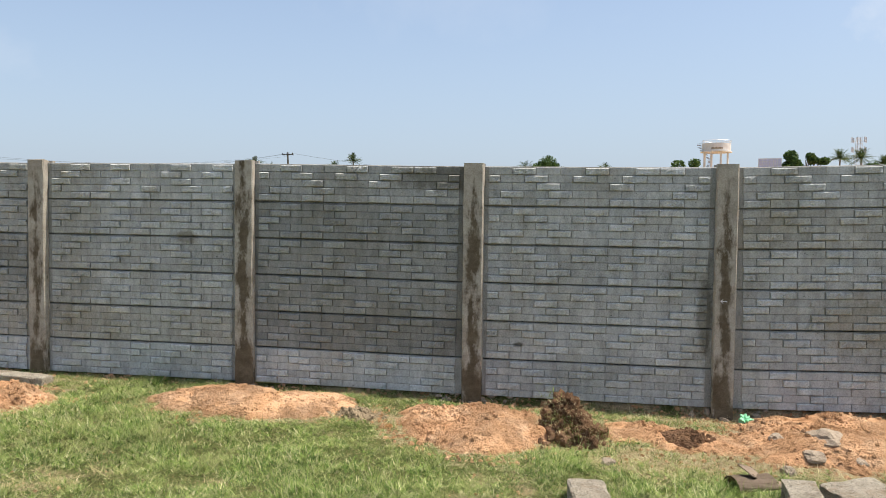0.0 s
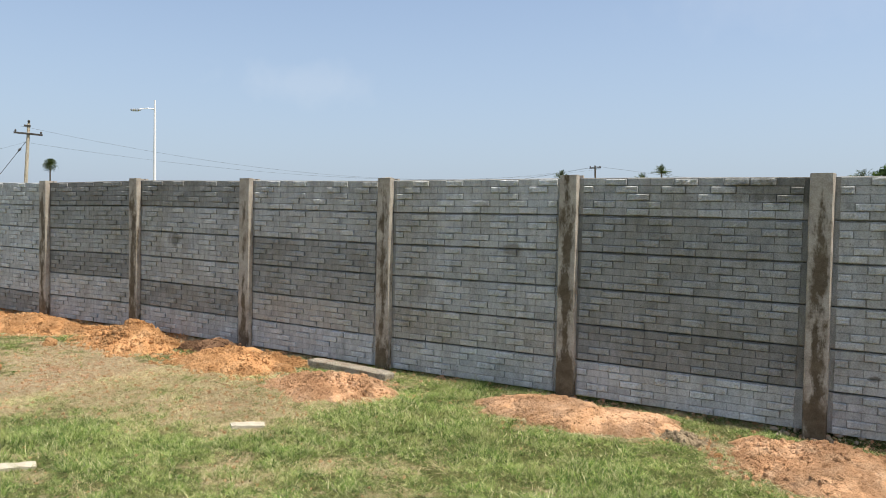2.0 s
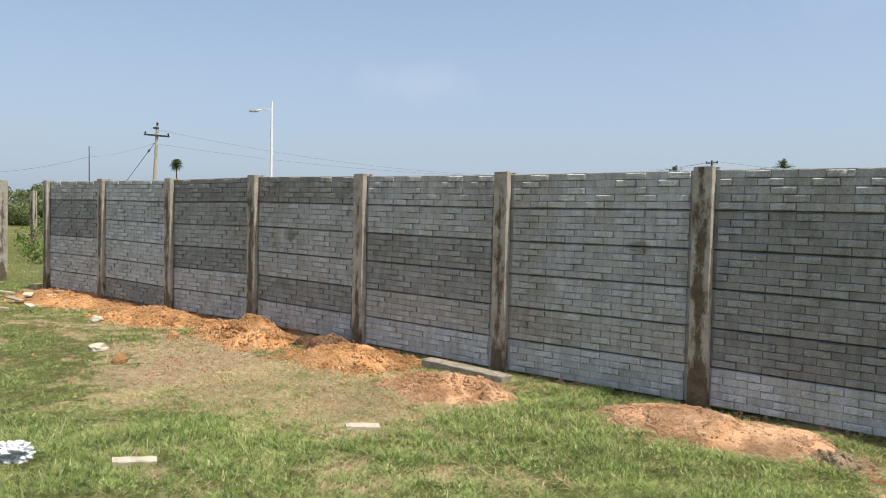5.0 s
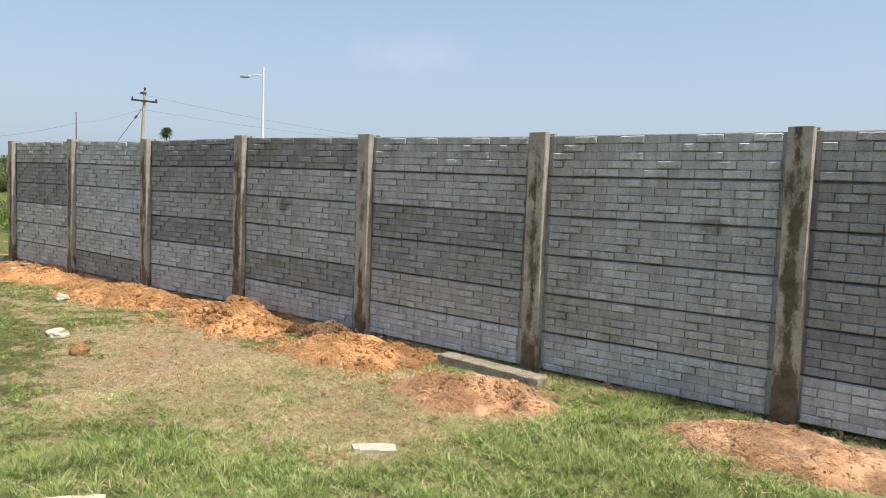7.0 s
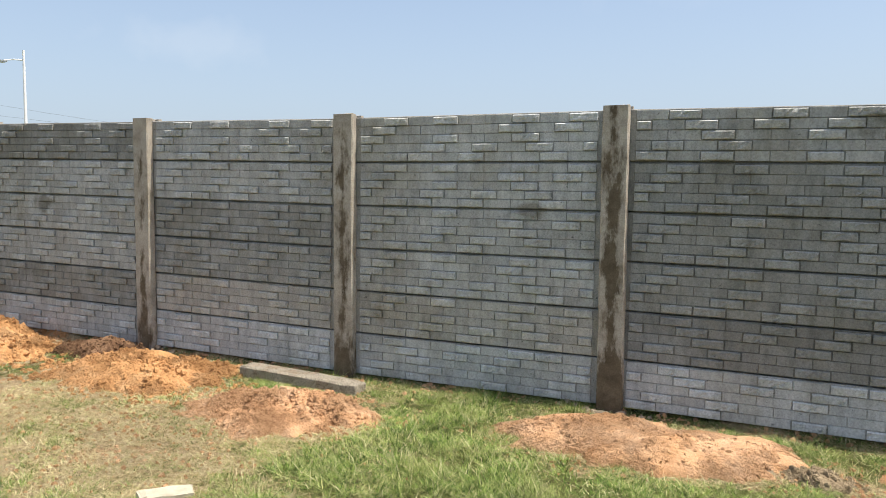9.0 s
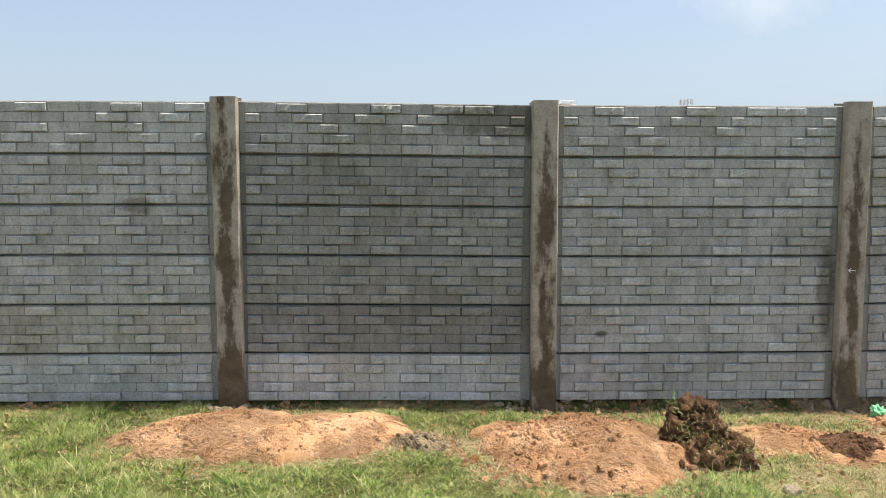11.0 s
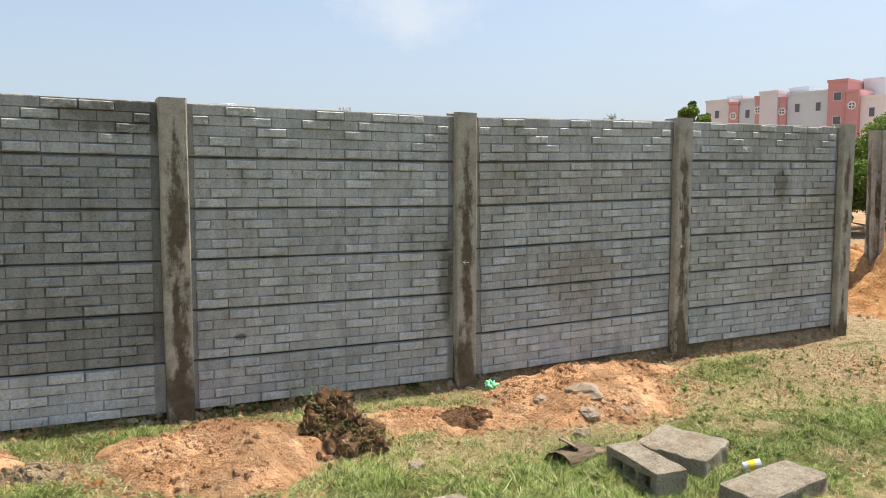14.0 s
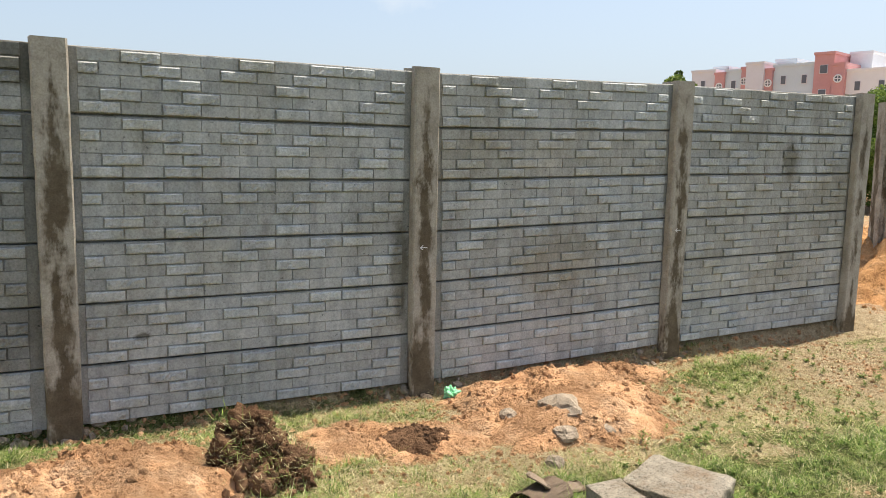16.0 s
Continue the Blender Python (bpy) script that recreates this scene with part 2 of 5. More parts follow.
# panel colour darkened to stand in for shade beneath raised bricks
def underside_shade():
    k = Mat("underside_shade", 0.95, 0.1)
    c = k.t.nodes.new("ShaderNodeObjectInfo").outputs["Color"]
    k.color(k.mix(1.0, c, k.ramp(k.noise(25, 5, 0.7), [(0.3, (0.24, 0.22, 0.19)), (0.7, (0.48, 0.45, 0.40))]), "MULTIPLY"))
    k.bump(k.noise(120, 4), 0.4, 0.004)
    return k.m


UNDERSHADE = underside_shade()
CAST, ROCKCAST, POST = concrete_cast(), concrete_cast("rock_faced_concrete", True), concrete_post()
ORANGE = soil("orange_soil", (0.40, 0.20, 0.08), (0.53, 0.285, 0.125), (0.62, 0.385, 0.20))
PALE = soil("pale_sandy_soil", (0.48, 0.255, 0.12), (0.58, 0.345, 0.19), (0.64, 0.42, 0.265))
PINK = soil("pale_pink_soil", (0.38, 0.20, 0.10), (0.56, 0.325, 0.175), (0.66, 0.44, 0.275))
DULL = soil("grey_brown_topsoil", (0.24, 0.18, 0.11), (0.36, 0.28, 0.18), (0.50, 0.41, 0.29))
BROWN = soil("dark_brown_soil", (0.11, 0.06, 0.035), (0.20, 0.115, 0.065), (0.33, 0.20, 0.12))
GROUND = ground_mat()
GRASS = leafy("grass_blades", [(0.0, (0.035, 0.075, 0.015)), (0.35, (0.13, 0.22, 0.038)), (0.65, (0.25, 0.335, 0.075)), (0.84, (0.43, 0.44, 0.19)), (1.0, (0.66, 0.60, 0.38))], 0.2, dry=0.35)
STRAW = leafy("dry_straw", [(0.0, (0.26, 0.20, 0.09)), (0.5, (0.50, 0.41, 0.21)), (0.85, (0.74, 0.64, 0.40)), (1.0, (0.24, 0.30, 0.07))], 0.2)
LEAF = leafy("tree_leaves", [(0.0, (0.035, 0.07, 0.02)), (0.5, (0.06, 0.11, 0.03)), (1.0, (0.12, 0.18, 0.045))])
LEAF_LIGHT = leafy("light_leaves", [(0.0, (0.09, 0.15, 0.03)), (0.5, (0.15, 0.23, 0.05)), (1.0, (0.24, 0.31, 0.08))])
FROND = leafy("palm_fronds", [(0.0, (0.03, 0.055, 0.018)), (0.6, (0.06, 0.095, 0.03)), (1.0, (0.15, 0.15, 0.06))])
# pale grey-green: distance haze is put into the far shrubs' leaf colour
LEAF_HAZED = leafy("hazed_leaves", [(0.0, (0.10, 0.14, 0.05)), (0.5, (0.17, 0.21, 0.09)), (1.0, (0.29, 0.32, 0.16))])
BARK = plain("bark", (0.16, 0.13, 0.10), 0.9, 0.3, 9, bump=0.6)
BLOCK = aggregate("block_concrete", (0.34, 0.285, 0.21), (0.54, 0.475, 0.37), (0.66, 0.60, 0.49))
STONE = plain("grey_stone", (0.33, 0.265, 0.195), 0.9, 0.4, 14, bump=1.0)
WHITE = plain("white_paint", (0.80, 0.80, 0.80), 0.7, 0.04, 1.5)
TILE = plain("cream_stone", (0.42, 0.38, 0.29), 0.8, 0.25, 12, bump=0.2)
STEEL = plain("galvanised_steel", (0.62, 0.63, 0.64), 0.45, 0.08, 8, metal=0.6)
RUST = plain("rusty_iron", (0.17, 0.10, 0.07), 0.8, 0.3, 14, bump=0.4)
DARK = plain("dark_iron", (0.06, 0.055, 0.05), 0.7, 0.2, 9)
TIN = plain("rusty_tin", (0.24, 0.18, 0.13), 0.55, 0.35, 18, metal=0.3, bump=0.5)
PLASTIC = plain("white_plastic", (0.55, 0.56, 0.60), 0.4, 0.06, 10)
# red paint of the far facades, paled with distance haze in its colour
PINKPAINT = plain("red_facade_paint", (0.58, 0.31, 0.30), 0.8, 0.08, 0.6)
BLUEPAINT = plain("pale_blue_facade_paint", (0.58, 0.66, 0.70), 0.8, 0.06, 0.5)
CREAM = plain("pale_facade_paint", (0.67, 0.67, 0.70), 0.8, 0.06, 0.5)
TANKPAINT = plain("weathered_tank_paint", (0.66, 0.63, 0.58), 0.85, 0.14, 0.8)
WINDOW = plain("window_glass", (0.13, 0.14, 0.16), 0.3, 0.1, 2)


# ---- mesh tools ----
def mesh_of(name, verts, faces, material, smooth=False):
    me = bpy.data.meshes.new(name)
    me.from_pydata([tuple(v) for v in verts] if not isinstance(verts, np.ndarray) else verts, [], faces)
    me.materials.append(material)
    if smooth:
        me.polygons.foreach_set("use_smooth", [True] * len(me.polygons))
    me.update()
    return me


def thing(name, me, label, category, group="", kind="", at=None, parent=None):
    ob = new(name, me)
    if at is not None:
        ob.matrix_basis = at
    if parent:
        ob.parent = parent
    return tagged(ob, label, category, group, kind)


def bm_mesh(name, bm, material, smooth=False):
    me = bpy.data.meshes.new(name)
    bm.to_mesh(me)
    bm.free()
    me.materials.append(material)
    if smooth:
        me.polygons.foreach_set("use_smooth", [True] * len(me.polygons))
    return me


def part(name, bm, material, parent, label="", at=None, smooth=False):
    ob = new(name, bm_mesh(name, bm, material, smooth))
    ob.parent = parent
    if at is not None:
        ob.matrix_basis = at
    return tagged(ob, label)


def box(x0, y0, z0, x1, y1, z1, bevel=0.0, bm=None, seg=1):
    own = bm or bmesh.new()
    r = bmesh.ops.create_cube(own, size=1.0, matrix=Matrix.Translation(((x0 + x1) / 2, (y0 + y1) / 2, (z0 + z1) / 2)) @ Matrix.Diagonal((x1 - x0, y1 - y0, z1 - z0, 1)))
    if bevel:
        es = {e for v in r["verts"] for e in v.link_edges}
        bmesh.ops.bevel(own, geom=list(es), offset=bevel, segments=seg, affect="EDGES")
    return own


def tube(points, radii, sides=8, bm=None):
    """A tapered tube along points."""
    own = bm or bmesh.new()
    rings = []
    pts = [Vector(p) for p in points]
    for i, p in enumerate(pts):
        d = (pts[min(i + 1, len(pts) - 1)] - pts[max(i - 1, 0)]).normalized()
        q = d.to_track_quat("Z", "Y")
        r = radii[i] if isinstance(radii, (list, tuple)) else radii
        rings.append([own.verts.new(p + q @ Vector((r * math.cos(a), r * math.sin(a), 0))) for a in (2 * math.pi * j / sides for j in range(sides))])
    for a, b in zip(rings, rings[1:]):
        for j in range(sides):
            own.faces.new((a[j], a[(j + 1) % sides], b[(j + 1) % sides], b[j]))
    own.faces.new(rings[0][::-1])
    own.faces.new(rings[-1])
    return own


def empty(name, at, label, category, group=""):
    ob = new(name)
    ob.matrix_basis = at
    return tagged(ob, label, category, group)


def nz(x, y, z=0.0):
    return noise.noise(Vector((x, y, z)))


# ---- ground ----
BASE_X = [-60, -14, -8.5, -4.6, -2.7, -0.8, 1.1, 3.0, 8.0, 40]
BASE_Z = [0.15, 0.135, 0.115, 0.10, 0.09, 0.035, 0.0, 0.01, 0.05, 0.1]
SILL_X = [-14.3, -12.4, -10.4, -8.5, -6.6, -4.7, -2.8, -0.9, 0.95, 2.9, 4.85]
SILL_Z = [0.212, 0.20, 0.169, 0.17, 0.139, 0.109, 0.10, 0.077, 0.069, 0.104, 0.119]
MOUNDS = [
    # x, y, half length, half depth, height, turn, kind
    (-2.42, 5.43, 0.80, 0.36, 0.10, 5, "pale"),
    (-0.74, 5.28, 0.58, 0.48, 0.125, -8, "pink"),
    (1.62, 5.42, 0.75, 0.50, 0.105, -10, "pink"),
    (-4.52, 5.05, 0.58, 0.36, 0.11, 15, "pink"),
    (-6.0, 5.38, 0.80, 0.42, 0.12, 5, "orange"),
    (-7.75, 5.45, 0.66, 0.45, 0.23, 0, "orange"),
    (-10.05, 5.5, 1.0, 0.42, 0.12, 6, "orange"),
    (-12.9, 5.6, 1.35, 0.55, 0.08, 0, "orange"),
    (-11.4, 5.70, 0.9, 0.26, 0.045, 3, "orange"),
    (-9.0, 5.72, 0.7, 0.22, 0.05, -3, "orange"),
]


def ground_z(x, y):
    b = float(np.interp(x, BASE_X, BASE_Z))
    d = min(max(6.0 - y, 0.0), 3.0)
    bank = min(max((y - 5.93) / 0.10, 0.0), 1.0)
    fill = max(0.0, float(np.interp(x, SILL_X, SILL_Z)) + 0.012 - b) if -15 < x < 5.3 else 0.0
    return b - 0.03 * d + fill * bank * bank * (3 - 2 * bank) + 0.018 * nz(x * 0.9, y * 0.9) + 0.008 * nz(x * 3.1, y * 3.1, 4.0)


def blob(x, y, cx, cy, rx, ry):
    return max(0.0, 1.0 - math.hypot((x - cx) / rx, (y - cy) / ry))


def bareness(x, y):
    """0 thick turf, 0.5 dry thin grass, 1 bare earth."""
    n = nz(x * 0.8, y * 0.8, 7.0) * 0.28 + nz(x * 2.7, y * 2.7, 9.0) * 0.28 + nz(x * 7.0, y * 7.0, 13.0) * 0.22
    v = 0.20
    v += 0.58 * min(1, 1.5 * blob(x, y, -6.0, 4.25, 2.9, 1.25)) + 0.2 * min(1, 2 * blob(x, y, -9.5, 4.6, 3.0, 0.7))
    v += 0.35 * min(1, 2 * blob(x, y, 0.9, 5.2, 1.6, 0.7)) + 0.55 * min(1, 2 * blob(x, y, 4.2, 5.0, 2.2, 0.7))
    if x > 1.2:
        v += 0.10
    if y > 6.3:
        v += 0.05
    if x > 4.9 and y > 5.4:
        v += 0.7 * min(1.0, (x - 4.9) * 1.5)
    if x < -15:
        v -= 0.15
    for mx, my, rx, ry, *_ in MOUNDS:
        v += 0.5 * min(1, 2.5 * blob(x, y, mx, my, rx * 1.25, ry * 1.3))
    if 5.75 < y < 6.3 and -15 < x < 5.2:
        v += 0.10 if -5 < x < 0.3 else 0.35
    return min(1.2, max(0.0, v + n))


def build_ground():
    def steps(lo, hi, near_lo, near_hi, fine):
        near = list(np.arange(near_lo, near_hi + 1e-6, fine))
        out, s, left = near_hi, fine, []
        while out < hi:
            s *= 1.35
            out = min(out + s, hi)
            left.append(out)
        inn, s, right = near_lo, fine, []
        while inn > lo:
            s *= 1.35
            inn = max(inn - s, lo)
            right.append(inn)
        return right[::-1] + near + left
    xs = steps(-3000, 3000, -17, 9, 0.10)
    ys = steps(-3000, 3000, 1.0, 7.5, 0.05)
    verts, bare = [], []
    for y in ys:
        for x in xs:
            verts.append((x, y, ground_z(max(-60, min(60, x)), max(-60, min(60, y)))))
            bare.append(bareness(max(-200, min(200, x)), max(-200, min(200, y))))
    w = len(xs)
    faces = [(j * w + i, j * w + i + 1, (j + 1) * w + i + 1, (j + 1) * w + i) for j in range(len(ys) - 1) for i in range(w - 1)]
    me = mesh_of("ground", verts, faces, GROUND, True)
    me.attributes.new("bare", "FLOAT", "POINT").data.foreach_set("value", bare)
    thing("ground", me, "dry sandy ground with patchy green grass and bare soil", "ground", kind="structure")


build_ground()

# ---- the wall of cast panels between posts ----
POST_X = {-7: -14.37, -6: -12.40, -5: -10.436, -4: -8.512, -3: -6.61, -2: -4.733, -1: -2.845, 0: -0.952, 1: 0.936, 2: 2.885, 3: 4.826}
POST_TOP = {-7: 2.04, -6: 2.03, -5: 1.997, -4: 1.998, -3: 1.967, -2: 1.937, -1: 1.929, 0: 1.905, 1: 1.897, 2: 1.932, 3: 1.947}
POST_W, WALL_Y, SLAB_Y, PITCH = 0.156, 5.925, 5.990, 0.300


def post_mesh(seed, height):
    """An H-shaped post with slots for the panels, its edges worn; origin at its foot, in the middle of its front."""
    h = POST_W / 2
    ring = [(-h, 0.010), (-h + 0.008, 0.0), (h - 0.008, 0.0), (h, 0.010), (h, 0.058), (0.045, 0.062), (0.045, 0.122), (h, 0.126), (h, 0.160), (-h, 0.160), (-h, 0.126), (-0.045, 0.122), (-0.045, 0.062), (-h, 0.058)]
    zs = [-0.25] + [height * i / 26 for i in range(27)]
    verts, n = [], len(ring)
    for z in zs:
        for i, (x, y) in enumerate(ring):
            wob = 0.004 * nz(z * 2.3, seed * 7.1, i * 0.3) + 0.0035 * nz(z * 11, seed * 3.3, i * 2.7)
            chip = 0.010 * max(0, nz(z * 8.0, seed * 5.0, i * 1.9) - 0.35) if i in (0, 1, 2, 3) else 0
            verts.append((x * (1 - chip * 8) + wob * (1 if x > 0 else -1), y + chip + wob * 0.5, z + (0.008 * nz(x * 30, seed, y * 30) if z == height else 0)))
    faces = [(j * n + i, j * n + (i + 1) % n, (j + 1) * n + (i + 1) % n, (j + 1) * n + i) for j in range(len(zs) - 1) for i in range(n)]
    t = len(zs) - 1
    faces += [tuple(t * n + i for i in (0, 1, 2, 3, 4, 13)), tuple(t * n + i for i in (13, 4, 5, 12)), tuple(t * n + i for i in (12, 5, 6, 11)), tuple(t * n + i for i in (11, 6, 7, 10)), tuple(t * n + i for i in (10, 7, 8, 9))]
    return mesh_of("precast_post", verts, faces, POST)


def stand_post(x, y, top, seed, lean=0.0, turn=0.0, label="", foot=None):
    z = ground_z(x, y) - 0.02 if foot is None else foot
    return thing("precast_post", post_mesh(seed, top - z), label or "stained grey concrete post with damp brown streaks", "post", "wall posts", at=pose(x, y, z, 0, lean, turn))


for k, x in POST_X.items():
    stand_post(x + POST_W / 2, WALL_Y, POST_TOP[k] + 0.008, k + 20)

BRICK_W, BRICK_H, FLUSH = 0.182, 0.0570, 0.0055


def flush_brick(w):
    c, g = 0.0015, 0.0012
    v = [(g, 0, g), (w - g, 0, g), (w - g, 0, BRICK_H - g), (g, 0, BRICK_H - g)]
    v += [(x + (c if x < w / 2 else -c), -FLUSH, z + (c if z < 0.02 else -c)) for x, _, z in v]
    return mesh_of("brick", v, [(4, 5, 6, 7), (0, 1, 5, 4), (1, 2, 6, 5), (2, 3, 7, 6), (3, 0, 4, 7)], CAST)


def raised_brick(w, seed):
    """A rock-faced brick that stands proud of the panel."""
    nx, nzz = (10 if w > 0.12 else 5), 4
    g, v = 0.0036, []
    for j in range(nzz + 1):
        for i in range(nx + 1):
            x, z = g + (w - 2 * g) * i / nx, g + (BRICK_H - 2 * g) * (0.0, 0.14, 0.5, 0.84, 1.0)[j]
            rim = i in (0, nx) or j in (0, nzz)
            d = 0.0150 if rim else 0.0180
            d += (0.002 if rim else 0.004) * nz(i * 0.9 + seed * 13, j * 1.1, seed * 3.7) + 0.0025 * nz(i * 2.3 + seed, j * 2.7, seed)
            if not rim:
                d -= 0.007 * max(0.0, nz(i * 0.8 + seed * 5, j * 1.9, seed * 1.3) - 0.15)
            if j == nzz:
                d -= 0.004
            v.append((x + (0.002 if i == 0 else -0.002 if i == nx else 0), -d, z + (0.0005 if j == 0 else -0.002 if j == nzz else 0)))
    f = [(j * (nx + 1) + i, j * (nx + 1) + i + 1, (j + 1) * (nx + 1) + i + 1, (j + 1) * (nx + 1) + i) for j in range(nzz) for i in range(nx)]
    rim = [i for i in range(nx + 1)] + [(j + 1) * (nx + 1) - 1 for j in range(1, nzz + 1)] + [nzz * (nx + 1) + i for i in range(nx - 1, -1, -1)] + [j * (nx + 1) for j in range(nzz - 1, 0, -1)]
    b = len(v)
    for i in rim:
        x, _, z = v[i]
        v.append((min(max(x, g), w - g), 0.0, z))
    m = len(rim)
    f += [(b + i, b + (i + 1) % m, rim[(i + 1) % m], rim[i]) for i in range(m)]
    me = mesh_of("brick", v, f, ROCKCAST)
    # the shade under the raised brick is painted on its downward faces
    me.materials.append(UNDERSHADE)
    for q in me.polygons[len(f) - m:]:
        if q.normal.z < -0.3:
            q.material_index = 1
    return me


FLAT, FLAT_HALF = flush_brick(BRICK_W), flush_brick(BRICK_W / 2)
ROUGH = [raised_brick(BRICK_W, i) for i in range(9)]
ROUGH_HALF = [raised_brick(BRICK_W / 2, 20 + i) for i in range(4)]
# which bricks of the mould stand proud, course by course from the top; "l" and "r" are the half bricks
MOULD_A = [{1, 3, 6, 8}, {0, 5, 7}, {0, 3, 6}, {"l", 2, 4, 6, "r"}, {1, 2, 4, 7}]
MOULD_B = [{1, 4, 6, 7}, {"l", 1, 3, 5, "r"}, {2, 5, 8}, {0, 2, 7}, {0, 2, 5, 7}]
TONES = {"l": (0.445, 0.457, 0.45), "m": (0.435, 0.437, 0.420), "w": (0.425, 0.412, 0.375), "e": (0.375, 0.373, 0.352), "d": (0.29, 0.288, 0.268), "k": (0.25, 0.248, 0.233)}
SAYS = {"l": "light blue-grey dry", "m": "mid-grey", "w": "warm brownish-grey", "e": "slightly damp mid-grey", "d": "dark grey damp", "k": "very dark damp grey"}
# per bay: the way round of each panel and its dampness, from the top
BAYS = {
    -7: ("BAABAA", "ekkmmm"), -6: ("ABBAAB", "lllmmd"), -5: ("BABABA", "kdekml"), -4: ("AAAAAB", "dmmmdl"), -3: ("AAABAB", "mmddwl"),
    -2: ("AAAAAB", "mmmmwl"), -1: ("BAAABB", "edddkl"), 0: ("BBBBBB", "mmmmmm"), 1: ("BBAABB", "mwmmmm"), 2: ("BBBBBB", "mmwwwm"),
}
rng = random.Random(5)
boundary = tagged(new("boundary_wall"), "grey precast concrete boundary wall of brick-patterned panels", "wall", kind="structure")


def panel(at, width, mould, tone, seed):
    """One cast panel with its moulded bricks; origin at its top left, at the bricks' bed."""
    c = TONES[tone]
    v = 1 + rng.uniform(-0.07, 0.07)
    col = (c[0] * v, c[1] * v, c[2] * v, 1)
    lip = 0.034
    bm = box(-lip, 0.0, -PITCH + 0.009, width + lip, 0.045, 0.0, 0.004)
    box(-lip, 0.030, -PITCH + 0.0005, width + lip, 0.045, -PITCH + 0.009, bm=bm)
    ob = thing("precast_panel", bm_mesh("precast_panel", bm, CAST), f"{SAYS[tone]} cast concrete panel with moulded brick relief", "", at=at, parent=boundary)
    # the joints and margins take a darker tone than the bricks
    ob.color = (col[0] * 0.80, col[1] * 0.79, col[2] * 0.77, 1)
    bed = part("joint_bed", box(0.033, -0.0006, -0.0045 - 5 * BRICK_H, width - 0.033, 0.002, -0.0045), CAST, ob, "darker recessed joints")
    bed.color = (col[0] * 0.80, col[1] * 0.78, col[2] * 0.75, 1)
    bw = (width - 0.07) / 9
    sx = bw / BRICK_W
    for r, proud in enumerate(mould):
        z = -0.005 - (r + 1) * BRICK_H
        row = [(0.035 + i * bw, False, i) for i in range(9)] if r % 2 == 0 else [(0.035, True, "l")] + [(0.035 + bw * (i + 0.5), False, i) for i in range(8)] + [(0.035 + bw * 8.5, True, "r")]
        for x, half, key in row:
            if key in proud:
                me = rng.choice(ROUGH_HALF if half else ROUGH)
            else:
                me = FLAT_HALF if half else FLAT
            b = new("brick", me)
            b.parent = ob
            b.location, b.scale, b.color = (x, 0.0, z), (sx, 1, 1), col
    return ob


for k, (moulds, tones) in BAYS.items():
    x0, x1 = POST_X[k] + POST_W, POST_X[k + 1]
    z0, z1 = POST_TOP[k] - 0.028, POST_TOP[k + 1] - 0.028
    slope = math.degrees(math.atan2(z1 - z0, x1 - x0))
    for i in range(6):
        dy = rng.uniform(-0.003, 0.003)
        slab = panel(pose(x0, SLAB_Y + dy, z0, 0, -slope, 0) @ pose(0, 0, -i * PITCH), x1 - x0, MOULD_A if moulds[i] == "A" else MOULD_B, tones[i], i)
        if i == 0:
            # the top panel shows its whole height, with no lip over it
            slab.matrix_basis = slab.matrix_basis @ Matrix.Translation((0, 0, 0.014)) @ Matrix.Diagonal((1, 1, 1.046, 1))

# ---- heaps of dug soil ----
HEAP_SOIL = {"orange": (ORANGE, "loose heap of orange clay soil dug out beside the wall"), "pale": (PALE, "low flattened heap of pale orange sand on the grass"), "pink": (PINK, "crumbly pinkish-brown soil heap with small stones")}


def lumps(rs, pts, sizes, material, name):
    """Many small clods as one mesh."""
    t = (1 + 5 ** 0.5) / 2
    ico = np.array([(-1, t, 0), (1, t, 0), (-1, -t, 0), (1, -t, 0), (0, -1, t), (0, 1, t), (0, -1, -t), (0, 1, -t), (t, 0, -1), (t, 0, 1), (-t, 0, -1), (-t, 0, 1)]) / 1.9
    tri = np.array([(0, 11, 5), (0, 5, 1), (0, 1, 7), (0, 7, 10), (0, 10, 11), (1, 5, 9), (5, 11, 4), (11, 10, 2), (10, 7, 6), (7, 1, 8), (3, 9, 4), (3, 4, 2), (3, 2, 6), (3, 6, 8), (3, 8, 9), (4, 9, 5), (2, 4, 11), (6, 2, 10), (8, 6, 7), (9, 8, 1)])
    n = len(pts)
    v = ico[None] * (1 + rs.uniform(-0.3, 0.3, (n, 12, 1))) * (np.asarray(sizes)[:, None, None] * rs.uniform(0.6, 1.25, (n, 1, 3))) + np.asarray(pts)[:, None]
    f = tri[None] + 12 * np.arange(n)[:, None, None]
    return mesh_of(name, v.reshape(-1, 3), f.reshape(-1, 3).tolist(), material)


